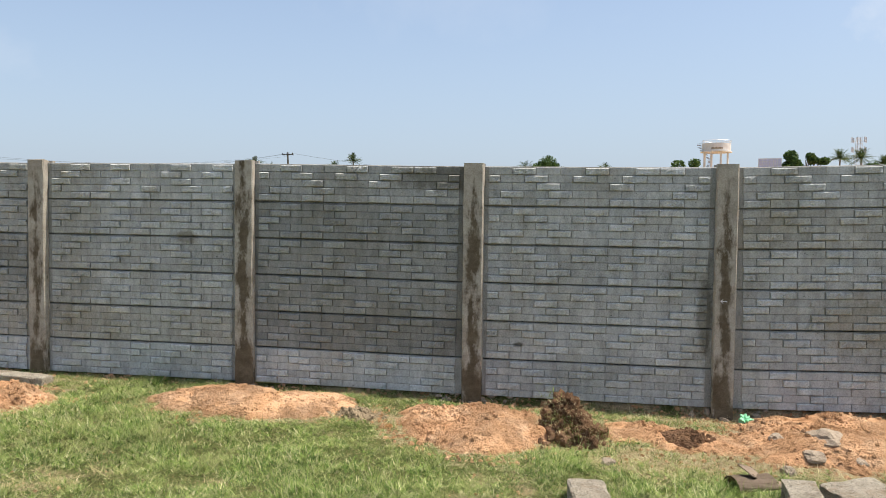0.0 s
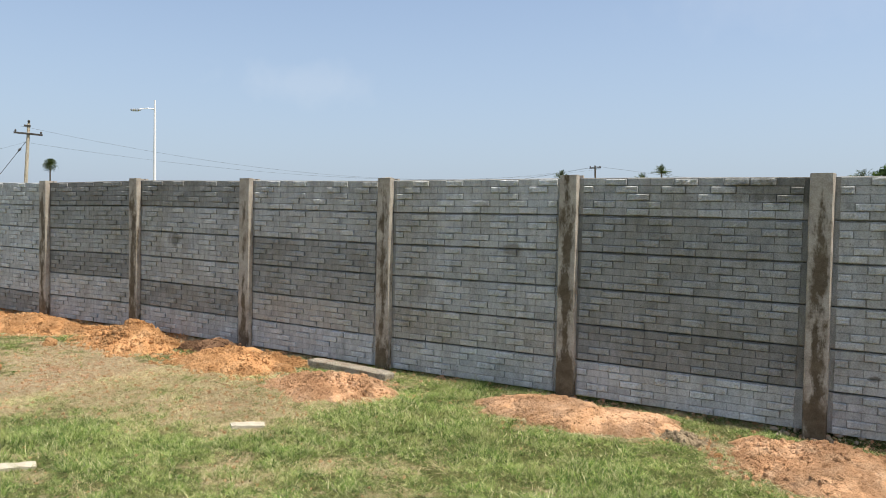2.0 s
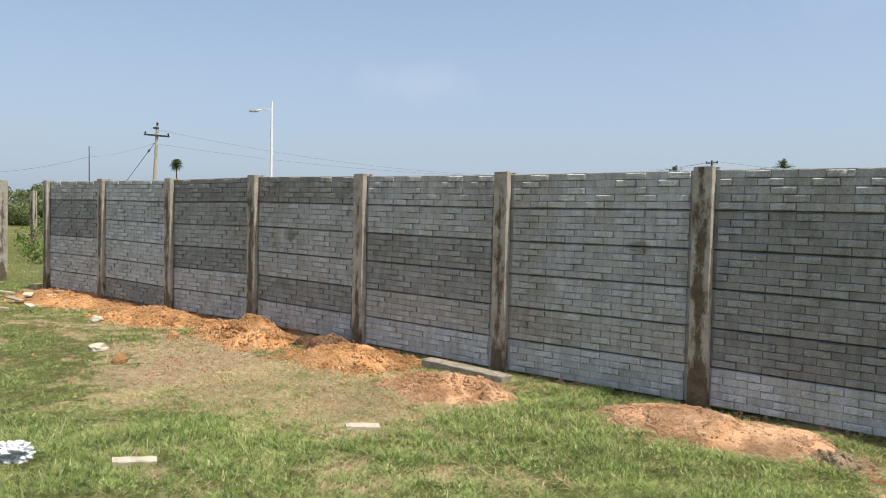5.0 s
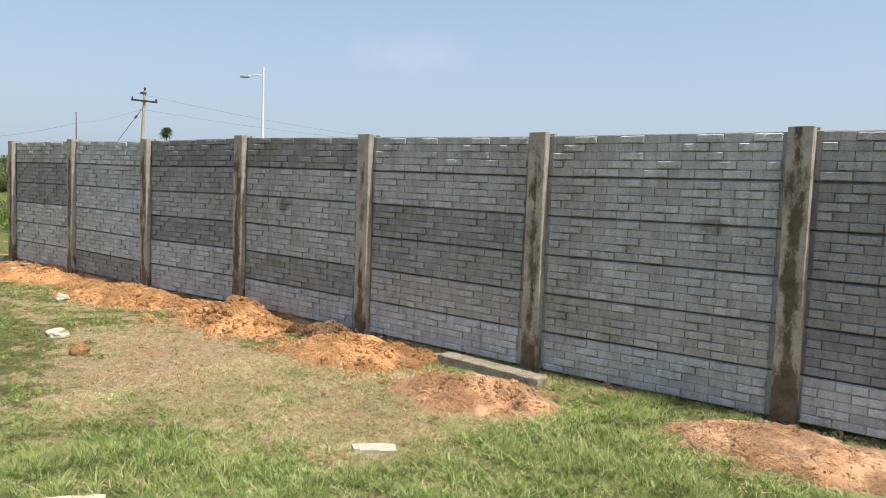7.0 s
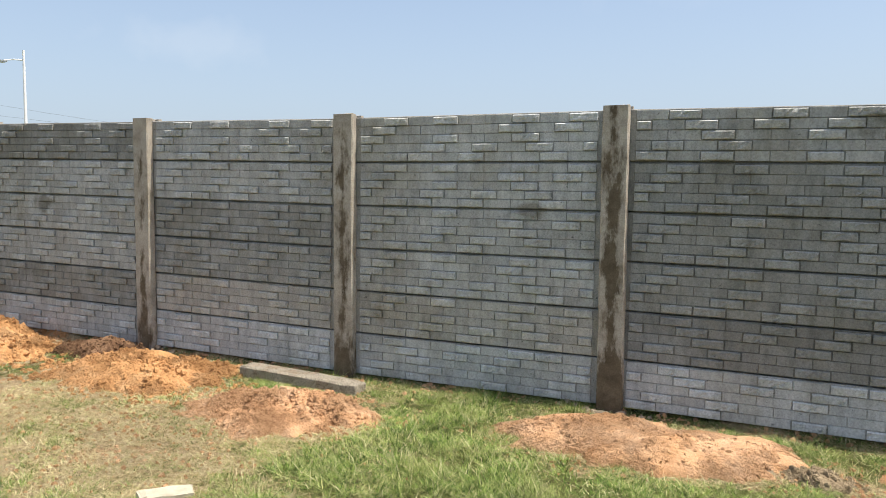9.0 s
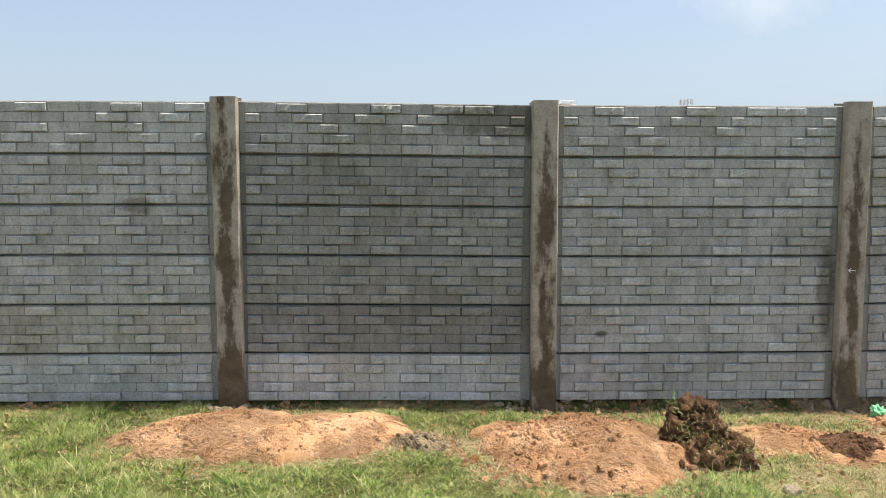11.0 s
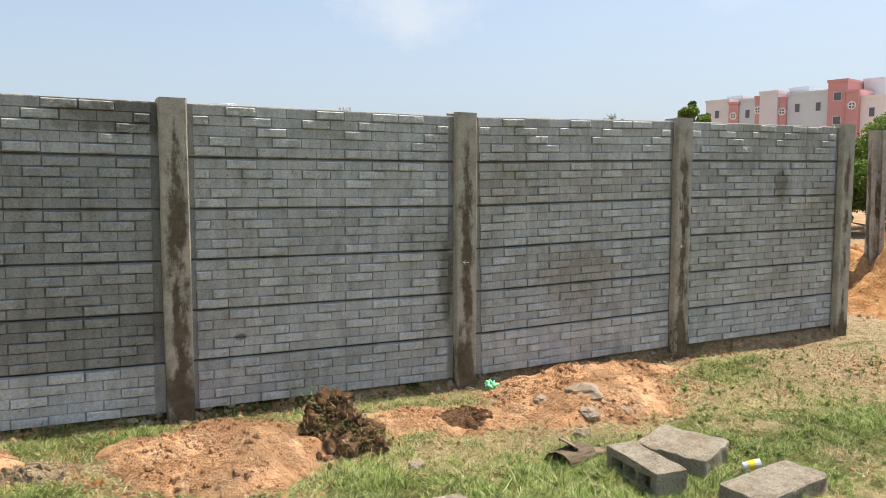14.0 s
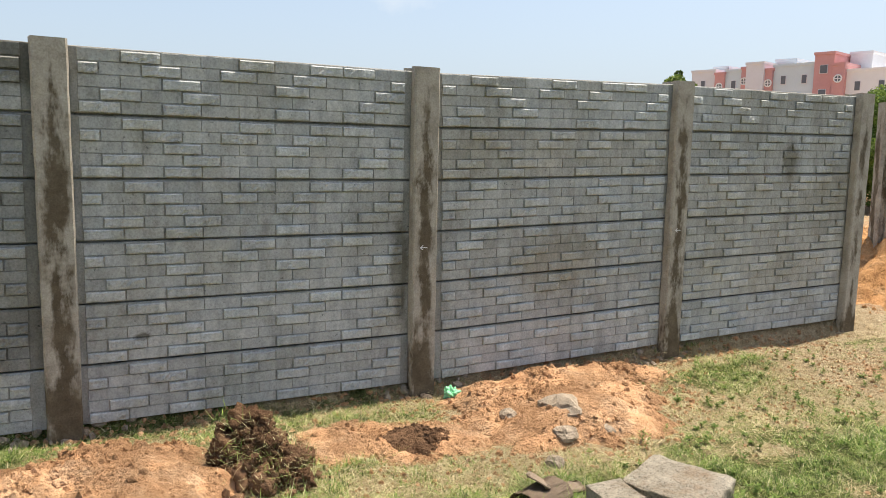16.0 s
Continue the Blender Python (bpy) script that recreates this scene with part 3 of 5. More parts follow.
def heap(cx, cy, rx, ry, h, turn, kind, seed, clods=170, material=None, label="", rough=1.0, name="soil_mound"):
    m, says = HEAP_SOIL[kind]
    m = material or m
    rings, segs = 56, 190
    z0 = ground_z(cx, cy)
    ca, sa = math.cos(radians(turn)), math.sin(radians(turn))
    peak = 1.5 if h > 0.18 else 0.5 if kind == "pale" else 0.85

    def surf(u, a):
        c, s = math.cos(a), math.sin(a)
        out = 1 + 0.34 * nz(c * 1.5 + seed * 9, s * 1.5, seed) + 0.24 * nz(c * 4 + seed, s * 4, 3) + 0.12 * nz(c * 11 + seed, s * 11, 5)
        lx, ly = rx * out * u * c, ry * out * u * s
        x, y = cx + lx * ca - ly * sa, cy + lx * sa + ly * ca
        p = max(0.0, 1 - u * u) ** peak
        p *= 1 + 0.55 * nz(x * 2.6 + seed, y * 2.6) + 0.3 * nz(x * 6 + seed, y * 6, 2)
        loose = min(1.0, max(0.0, 0.35 + 1.6 * nz(x * 3.1, y * 3.1, seed * 2.0)))
        crust = 0.030 * nz(x * 7, y * 7, seed) + loose * (0.034 * abs(nz(x * 15, y * 15, seed)) + 0.022 * nz(x * 31, y * 31, seed) + 0.014 * nz(x * 62, y * 62, seed))
        z = ground_z(x, y) + h * p + rough * crust * min(1, 4 * (1 - u)) - 0.02 * u ** 6
        return x, y, z
    verts = [Vector(surf(0, 0))]
    for i in range(1, rings + 1):
        verts += [Vector(surf(i / rings, 2 * math.pi * j / segs)) for j in range(segs)]
    faces = [(0, 1 + j, 1 + (j + 1) % segs) for j in range(segs)]
    for i in range(rings - 1):
        a, b = 1 + i * segs, 1 + (i + 1) * segs
        faces += [(a + j, b + j, b + (j + 1) % segs, a + (j + 1) % segs) for j in range(segs)]
    origin = Vector((cx, cy, z0))
    ob = thing(name, mesh_of(name, [v - origin for v in verts], faces, m, True), label or says, "soil heap", "soil heaps", at=Matrix.Translation(origin))
    rs = np.random.RandomState(seed * 31 + 7)
    pts, sizes = [], []
    while len(pts) < clods:
        u, a = rs.uniform(0, 1) ** 0.55 * 1.3, rs.uniform(0, 2 * math.pi)
        p = Vector(surf(min(u, 1.0), a))
        if nz(p.x * 3.1, p.y * 3.1, seed * 2.0) < rs.uniform(-0.45, 0.3):
            continue
        if u > 1:
            p.x, p.y = cx + (p.x - cx) * u, cy + (p.y - cy) * u
            p.z = ground_z(p.x, p.y)
        pts.append(p - origin)
        sizes.append(0.003 + (0.011 if kind == "pale" else 0.024 if kind == "orange" else 0.019) * rs.uniform() ** 3.5 * (1.3 if h > 0.18 else 1))
    c = new("clod_litter", lumps(rs, pts, sizes, m, "clod_litter"))
    c.parent = ob
    tagged(c, kind="stuff")
    return ob


for i, (cx, cy, rx, ry, h, turn, kind) in enumerate(MOUNDS):
    heap(cx, cy, rx, ry, h, turn, kind, i + 1, 2200 if kind == "orange" else 1500, rough=1.0 if kind != "pale" else 0.75)
heap(8.3, 7.3, 2.3, 1.3, 0.72, 25, "orange", 21, 700, label="tall heap of orange soil past the wall's end")
heap(0.55, 5.36, 0.52, 0.30, 0.04, -15, "pink", 22, 500, label="thin spread of pinkish soil in dry grass")
heap(0.66, 5.30, 0.24, 0.13, 0.07, -15, "pink", 27, 400, BROWN, "small patch of dark crumbled topsoil with dry roots")
heap(-1.62, 5.34, 0.17, 0.10, 0.045, 0, "pink", 23, 300, DULL, "small tuft of uprooted dry grass and dark soil")
heap(-6.75, 5.72, 0.42, 0.20, 0.12, 10, "orange", 24, 500, BROWN, "dark upturned topsoil beside an orange heap")
heap(1.9, 5.75, 0.9, 0.22, 0.10, -3, "pink", 25, 900, label="ragged line of crumbled soil along the wall's foot")


def sod(cx, cy):
    """An upturned sod of dark earth with dry grass roots."""
    rs = np.random.RandomState(77)
    z = ground_z(cx, cy)
    ob = empty("upturned_sod", pose(cx, cy, z), "dark brown upturned sod with grass roots on a soil heap", "sod")
    seats = [(-0.02, 0.04, 0.10, 0.11), (-0.12, 0.08, 0.09, 0.075), (0.09, 0.05, 0.07, 0.08), (0.08, -0.16, 0.05, 0.055), (-0.08, -0.12, 0.06, 0.06), (-0.03, 0.08, 0.20, 0.065), (0.15, -0.22, 0.03, 0.05),
             (0.03, 0.02, 0.20, 0.055), (0.16, -0.05, 0.05, 0.055), (-0.02, -0.18, 0.05, 0.05), (0.0, -0.05, 0.13, 0.06), (-0.11, 0.12, 0.17, 0.045), (0.21, 0.02, 0.03, 0.05), (0.12, -0.12, 0.08, 0.045)]
    for k, (dx, dy, dz, r) in enumerate(seats):
        bm = bmesh.new()
        bmesh.ops.create_icosphere(bm, subdivisions=4, radius=r)
        for v in bm.verts:
            p = v.co.copy()
            n = nz(p.x * 14 + k * 5, p.y * 14, p.z * 14) * 0.9 + nz(p.x * 36 + k, p.y * 36, p.z * 36) * 0.6 + abs(nz(p.x * 80, p.y * 80 + k, p.z * 80)) * 0.4
            v.co = p * (0.9 + n)
        part("clump", bm, BROWN, ob, at=pose(dx, dy, dz, rs.uniform(0, 360), rs.uniform(0, 360), 0), smooth=True)
    pts = [(rs.normal(0, 0.11), rs.normal(-0.02, 0.13), 0) for _ in range(420)]
    pts = [(a, c, max(0.01, 0.24 - 1.1 * math.hypot(a, c) + rs.normal(0, 0.03))) for a, c, _ in pts]
    cl = new("loose_earth", lumps(rs, pts, 0.006 + 0.022 * rs.uniform(0, 1, 420) ** 3, BROWN, "loose_earth"))
    cl.parent = ob
    tagged(cl, kind="stuff")
    vs, fs = [], []
    for _ in range(1000):
        a, r = rs.uniform(0, 6.28), rs.uniform(0.02, 0.26)
        b = Vector((r * math.cos(a), r * math.sin(a) - 0.03, rs.uniform(0.0, 0.30) * (1 - r * 2.2) + 0.02))
        d = Vector((math.cos(a) + rs.uniform(-1, 1), math.sin(a) + rs.uniform(-1, 1), rs.uniform(-0.4, 1.0))).normalized() * rs.uniform(0.02, 0.07)
        s = d.cross(Vector((0, 0, 1))).normalized() * 0.0011
        i = len(vs)
        vs += [b - s, b + s, b + d]
        fs.append((i, i + 1, i + 2))
    r = new("root_mat", mesh_of("root_mat", vs, fs, STRAW))
    r.parent = ob
    tagged(r, "dry yellow grass roots", kind="stuff")
    vs, fs = [], []
    for cx0, cy0, cz0, n in ((-0.12, 0.10, 0.24, 40), (-0.02, -0.10, 0.12, 70), (0.03, -0.20, 0.07, 90), (0.17, -0.10, 0.05, 90), (0.22, 0.0, 0.03, 80), (-0.10, -0.05, 0.14, 50)):
        for _ in range(n):
            b = Vector((cx0 + rs.normal(0, 0.035), cy0 + rs.normal(0, 0.035), cz0 + rs.normal(0, 0.02)))
            d = Vector((rs.normal(0, 0.6), rs.normal(-0.3, 0.6), rs.uniform(-0.3, 1.1))).normalized() * rs.uniform(0.03, 0.09)
            s = d.cross(Vector((0, 0, 1))).normalized() * 0.0018
            i = len(vs)
            vs += [b - s, b + s, b + d]
            fs.append((i, i + 1, i + 2))
    t = new("grass_tuft", mesh_of("grass_tuft", vs, fs, GRASS))
    t.parent = ob
    tagged(t, "green grass still growing on the sod", kind="stuff")


sod(-0.12, 5.30)


# ---- grass ----
def heap_top(x, y):
    best = 0.0
    for mx, my, rx, ry, h, *_ in MOUNDS + [(0.66, 5.30, 0.24, 0.13, 0.07), (-0.12, 5.30, 0.25, 0.25, 0.2)]:
        best = max(best, 1 - math.hypot((x - mx) / rx, (y - my) / ry))
    return best


def blade_mesh(rs, P, S, k, spread, width, flatness, material, name):
    """k blades to each tuft, as one mesh."""
    n = len(P)
    base = np.repeat(P, k, 0)
    base[:, :2] += rs.normal(0, spread, (n * k, 2))
    a = rs.uniform(0, 2 * np.pi, n * k)
    hgt = np.repeat(S, k) * rs.uniform(0.5, 1.5, n * k)
    flat = rs.uniform(flatness[0], flatness[1], n * k)
    tip = base + np.stack([np.cos(a) * hgt * flat, np.sin(a) * hgt * flat, hgt * rs.uniform(0.15, 0.95, n * k)], 1)
    w = rs.uniform(width[0], width[1], n * k)
    side = np.stack([-np.sin(a) * w, np.cos(a) * w, np.zeros(n * k)], 1)
    v = np.stack([base - side, base + side, tip], 1).reshape(-1, 3)
    f = np.arange(n * k * 3).reshape(-1, 3)
    me = bpy.data.meshes.new(name)
    me.vertices.add(len(v))
    me.vertices.foreach_set("co", v.astype(np.float32).ravel())
    me.loops.add(len(f) * 3)
    me.loops.foreach_set("vertex_index", f.astype(np.int32).ravel())
    me.polygons.add(len(f))
    me.polygons.foreach_set("loop_start", np.arange(0, len(f) * 3, 3, dtype=np.int32))
    me.update(calc_edges=True)
    me.materials.append(material)
    return me


def build_grass():
    rs = np.random.RandomState(11)
    P, S, PD, SD = [], [], [], []
    tries = 0
    while len(P) < 100000 and tries < 460000:
        tries += 1
        if rs.uniform() < 0.62:
            x, y = rs.uniform(-6.5, 3.6), rs.uniform(1.6, 6.0)
        elif rs.uniform() < 0.88:
            x, y = rs.uniform(-16.5, 7), rs.uniform(1.2, 6.0)
        else:
            x, y = rs.uniform(-26.0, -14.6), rs.uniform(3.5, 11.0)
        if heap_top(x, y) > 0.04 + 0.22 * rs.uniform() + 0.25 * nz(x * 6, y * 6, 50.0):
            continue
        b = bareness(x, y)
        clump = 0.55 + 1.1 * nz(x * 3.2, y * 3.2, 31.0) + 1.0 * nz(x * 10.0, y * 10.0, 33.0)
        p = (x, y, ground_z(x, y) - 0.004)
        if b > 0.32 and rs.uniform() < 0.35:
            PD.append(p)
            SD.append(0.014 + 0.022 * rs.uniform())
        if rs.uniform() > max(0.10, 1.15 - 1.25 * b) * min(1.0, max(0.12, clump)):
            continue
        P.append(p)
        lush = max(0.0, min(1.0, 0.6 - b + 0.6 * nz(x * 0.7, y * 0.7, 21.0) + 0.5 * nz(x * 5.0, y * 5.0, 22.0)))
        S.append(0.017 + 0.036 * lush + (0.05 * lush if rs.uniform() < 0.15 else 0))
    me = blade_mesh(rs, np.array(P), np.array(S), 12, 0.016, (0.0012, 0.0030), (0.3, 2.0), GRASS, "grass")
    thing("grass", me, "short green and straw-coloured grass growing in patches", "grass", kind="stuff")
    me = blade_mesh(rs, np.array(PD), np.array(SD), 6, 0.03, (0.0010, 0.0024), (1.0, 4.0), STRAW, "dry_grass")
    thing("dry_grass", me, "flattened dry straw-coloured grass on thin soil", "grass", kind="stuff")


build_grass()


def crumbs_on_ground():
    """Loose crumbs of earth on the thin dry ground."""
    rs = np.random.RandomState(19)
    pts, sizes = [], []
    while len(pts) < 11000:
        x, y = rs.uniform(-11, 4.5), rs.uniform(2.4, 5.95)
        if rs.uniform() > bareness(x, y) * 1.1 - 0.25:
            continue
        pts.append((x, y, ground_z(x, y) + 0.002))
        sizes.append(0.003 + 0.013 * rs.uniform() ** 4)
    thing("soil_crumbs", lumps(rs, pts, sizes, PINK, "soil_crumbs"), "small loose earth crumbs scattered on dry ground", "soil", kind="stuff")


crumbs_on_ground()


def foot_soil():
    """Crumbled soil pushed against the foot of the wall."""
    rs = np.random.RandomState(23)
    pts, sizes = [], []
    while len(pts) < 3200:
        x, y = rs.uniform(-14.2, 4.8), 5.99 - abs(rs.normal(0, 0.07))
        if nz(x * 1.7, 0.0, 41.0) < rs.uniform(-0.5, 0.45) or y < 5.7:
            continue
        pts.append((x, y, ground_z(x, y) + 0.002))
        sizes.append(0.004 + 0.018 * rs.uniform() ** 4)
    thing("foot_soil", lumps(rs, pts, sizes, PINK, "foot_soil"), "crumbled brown soil along the foot of the wall", "soil", kind="stuff")


foot_soil()


def weeds():
    """Small leafy weeds on the rough ground past the blocks."""
    rs = np.random.RandomState(4)
    vs, fs = [], []
    for k in range(420):
        x, y = rs.uniform(1.4, 5.6), rs.uniform(3.4, 5.7)
        if k < 60:
            x, y = rs.uniform(-15, -1), rs.uniform(2.0, 4.4)
        if heap_top(x, y) > 0:
            continue
        z, h = ground_z(x, y), 0.015 + 0.10 * rs.uniform() ** 2.5
        lean = Vector((rs.uniform(-0.25, 0.25), rs.uniform(-0.25, 0.25), 1))
        for j in range(rs.randint(14, 40)):
            u = rs.uniform(0.15, 1)
            b = Vector((x, y, z)) + lean * (h * u)
            a = rs.uniform(0, 6.28)
            d = Vector((math.cos(a), math.sin(a), rs.uniform(-0.1, 0.7))) * rs.uniform(0.010, 0.032)
            s = Vector((-math.sin(a), math.cos(a), rs.uniform(-0.3, 0.3))) * rs.uniform(0.002, 0.006)
            i = len(vs)
            vs += [b, b + d * 0.5 + s, b + d, b + d * 0.5 - s]
            fs.append((i, i + 1, i + 2, i + 3))
        i = len(vs)
        vs += [Vector((x - 0.002, y, z)), Vector((x + 0.002, y, z)), Vector((x, y, z)) + lean * h]
        fs.append((i, i + 1, i + 2))
    thing("weeds", mesh_of("weeds", vs, fs, LEAF_LIGHT), "small bright green weeds growing among the thin grass", "weeds", kind="stuff")


weeds()


# ---- loose things on the ground ----
def rough_box(sx, sy, sz, cuts, jitter, seed, holes=()):
    """A block with worn edges; holes are (x, half width) pockets through the long side."""
    bm = bmesh.new()
    bmesh.ops.create_cube(bm, size=1.0, matrix=Matrix.Diagonal((sx, sy, sz, 1)))
    bmesh.ops.subdivide_edges(bm, edges=bm.edges[:], cuts=cuts, use_grid_fill=True)
    for v in bm.verts:
        p = v.co.copy()
        near = sum(abs(abs(c) - s / 2) < 1e-4 for c, s in zip(p, (sx, sy, sz)))
        pull = (0.0, 0.0, 0.006, 0.014)[near] * (1 + 0.9 * nz(p.x * 14 + seed, p.y * 14, p.z * 14))
        d = Vector([(-pull if c > 0 else pull) if abs(abs(c) - s / 2) < 1e-4 else 0 for c, s in zip(p, (sx, sy, sz))])
        v.co = p + d + Vector((nz(p.x * 17 + seed, p.y * 17, p.z * 17), nz(p.y * 17 + seed, p.z * 17, p.x * 17), nz(p.z * 17 + seed, p.x * 17, p.y * 17))) * jitter
    bmesh.ops.translate(bm, verts=bm.verts[:], vec=(0, 0, sz / 2))
    return bm


def block(x, y, sx, sy, sz, turn, seed, label, tilt=(0, 0), sink=0.04, material=BLOCK, name="concrete_block", category="concrete block", group="loose blocks"):
    me = bm_mesh(name, rough_box(sx, sy, sz, 16, 0.008, seed), material)
    return thing(name, me, label, category, group, at=pose(x, y, ground_z(x, y) - sink, tilt[0], tilt[1], turn))


def hollow_block(x, y, turn):
    """A hollow block lying on its side, three pockets in the long face."""
    L, D, Hh = 0.43, 0.17, 0.15
    bm = bmesh.new()
    xs = [-L / 2, -0.165, -0.065, -0.045, 0.045, 0.065, 0.165, L / 2]
    zs = [0, 0.05, 0.11, Hh]
    open_at = {(1, 1), (3, 1), (5, 1)}
    g = {}

    def vert(a, y0, c):
        key = (a, y0, c)
        if key not in g:
            jig = 0.003
            g[key] = bm.verts.new((xs[a] + jig * nz(a * 3.1, y0 * 50, c), y0 + jig * nz(c * 2.3, a, y0 * 40), zs[c] + jig * nz(a, c, y0 * 30)))
        return g[key]
    f, b, pocket = -D / 2, D / 2, D / 2 - 0.03
    for a in range(7):
        for c in range(3):
            if (a, c) in open_at:
                fr = [vert(a, f, c), vert(a + 1, f, c), vert(a + 1, f, c + 1), vert(a, f, c + 1)]
                bk = [vert(a, pocket, c), vert(a + 1, pocket, c), vert(a + 1, pocket, c + 1), vert(a, pocket, c + 1)]
                for i in range(4):
                    bm.faces.new((fr[i], bk[i], bk[(i + 1) % 4], fr[(i + 1) % 4]))
                bm.faces.new(bk)
            else:
                bm.faces.new((vert(a, f, c), vert(a + 1, f, c), vert(a + 1, f, c + 1), vert(a, f, c + 1)))
            bm.faces.new((vert(a, b, c), vert(a, b, c + 1), vert(a + 1, b, c + 1), vert(a + 1, b, c)))
        bm.faces.new((vert(a, f, 3), vert(a + 1, f, 3), vert(a + 1, b, 3), vert(a, b, 3)))
        bm.faces.new((vert(a, f, 0), vert(a, b, 0), vert(a + 1, b, 0), vert(a + 1, f, 0)))
    for c in range(3):
        bm.faces.new((vert(0, f, c), vert(0, f, c + 1), vert(0, b, c + 1), vert(0, b, c)))
        bm.faces.new((vert(7, f, c), vert(7, b, c), vert(7, b, c + 1), vert(7, f, c + 1)))
    es = [e for e in bm.edges if len(e.link_faces) == 2 and e.calc_face_angle(0) > 1.0]
    bmesh.ops.bevel(bm, geom=es, offset=0.012, segments=3, affect="EDGES")
    for v in bm.verts:
        p = v.co
        v.co = p + Vector((nz(p.x * 30, p.y * 30, p.z * 30), nz(p.y * 30, p.z * 30, p.x * 30), nz(p.z * 30, p.x * 30, p.y * 30))) * 0.007
    thing("hollow_concrete_block", bm_mesh("hollow_concrete_block", bm, BLOCK), "weathered hollow concrete block with dark pockets lying in grass", "concrete block", "loose blocks", at=pose(x, y, ground_z(x, y) - 0.03, 0, 0, turn))


hollow_block(1.11, 4.21, -96)
block(1.48, 4.34, 0.35, 0.38, 0.15, 24, 3, "thick weathered concrete block lying in the grass", (2, -3))
block(1.57, 3.82, 0.56, 0.24, 0.13, 9, 5, "long pale concrete block lying in the grass", (2, 0))
block(0.0, 4.04, 0.20, 0.42, 0.14, 6, 8, "pale concrete block lying alone in the grass")
# the fallen post along the wall's foot
me = bm_mesh("fallen_post", rough_box(0.98, 0.15, 0.13, 11, 0.004, 12), BLOCK)
thing("fallen_post", me, "short concrete post lying along the wall's foot", "concrete post", at=pose(-4.83, 5.66, ground_z(-4.83, 5.66) - 0.055, 0, 1.5, -3))
for x, y, sx, sy, turn, seed in ((-4.33, 3.89, 0.24, 0.12, 42, 31), (-4.82, 2.48, 0.25, 0.11, 50, 33)):
    me = bm_mesh("stone_slab", rough_box(sx, sy, 0.035, 7, 0.007, seed), TILE)
    thing("stone_slab", me, "small cream stone slab lying on the grass", "stone slab", "stone slabs", at=pose(x, y, ground_z(x, y) - 0.010, 0, 3, turn + 10))


def rock(x, y, r, flat, turn, seed, label, material=STONE, lift=0.0, name="stone"):
    bm = bmesh.new()
    bmesh.ops.create_icosphere(bm, subdivisions=3, radius=r)
    for v in bm.verts:
        p = v.co
        n = 0.35 * nz(p.x / r * 1.2 + seed, p.y / r * 1.2, p.z / r * 1.2) + 0.16 * nz(p.x / r * 3 + seed, p.y / r * 3, p.z / r * 3)
        v.co = p * (1 + n)
        v.co.z = max(v.co.z, -r * 0.45) * flat
    thing(name, bm_mesh(name, bm, material), label, "stone", "loose stones", at=pose(x, y, ground_z(x, y) + lift + r * flat * 0.3, 0, 0, turn))


rock(1.53, 5.26, 0.115, 0.6, 20, 1, "broken grey lump of concrete on a soil heap", lift=0.075)
rock(1.40, 5.05, 0.065, 0.7, 50, 2, "rounded brown stone on crumbled soil", lift=0.03)
rock(1.66, 5.05, 0.05, 0.6, 10, 3, "small flat brown stone on soil", lift=0.025)
rock(0.13, 4.82, 0.045, 0.6, 0, 4, "small pale grey stone in the grass")
rock(1.25, 5.36, 0.05, 0.8, 70, 5, "small pale stone on dug soil", lift=0.04)
rock(1.20, 4.86, 0.045, 0.8, 20, 6, "small pale stone on bare soil")
rock(-8.5, 4.05, 0.11, 0.5, 30, 7, "pale broken stone on dry grass", TILE)
rock(-7.62, 3.83, 0.075, 0.9, 10, 8, "round lump of orange clay on dry grass", ORANGE, name="clay_lump")
rock(-8.55, 4.95, 0.08, 0.8, 40, 9, "lump of orange clay beside a heap", ORANGE, name="clay_lump")
rock(-1.35, 5.15, 0.03, 0.8, 40, 10, "little orange clay lump in grass", ORANGE, name="clay_lump")
rock(-10.4, 4.95, 0.08, 0.7, 15, 12, "pale stone on thin grass", TILE)
rs0 = np.random.RandomState(3)
for k in (-6, -5, -3, -1, 0, 1, 2):
    # packing rubble at the posts' feet
    x, y = POST_X[k] + POST_W / 2, WALL_Y
    n = 26
    pts = [(rs0.uniform(-0.32, 0.32), rs0.uniform(-0.06, 0.10), 0) for _ in range(n)]
    pts = [Vector((a, b, ground_z(x + a, y + b) - ground_z(x, y) + 0.004)) for a, b, _ in pts]
    ob = new("packing_rubble", lumps(rs0, pts, [rs0.uniform(0.01, 0.035) for _ in range(n)], STONE, "packing_rubble"))
    ob.matrix_basis = pose(x, y, ground_z(x, y))
    tagged(ob, "grey broken rubble packed round a post's foot", "rubble", "packing rubble", "stuff")
for k, (x, y, sx, sy, t) in enumerate([(-13.0, 4.95, 0.5, 0.16, 20), (-13.4, 5.3, 0.34, 0.2, -30), (-12.8, 5.42, 0.36, 0.16, 15), (-13.3, 5.75, 0.3, 0.2, 70), (-11.95, 4.75, 0.28, 0.14, 5), (-14.0, 5.2, 0.4, 0.1, 40), (-12.0, 4.4, 0.25, 0.13, 80)]):
    me = bm_mesh("broken_tile", rough_box(sx * 0.65, sy * 0.65, 0.03, 4, 0.006, 50 + k), TILE if k % 3 else STONE)
    thing("broken_tile", me, "broken pale tile lying on the orange soil", "tile", "broken tiles", at=pose(x, y, ground_z(x, y) + 0.07, 6 * (-1) ** k, 8, t))


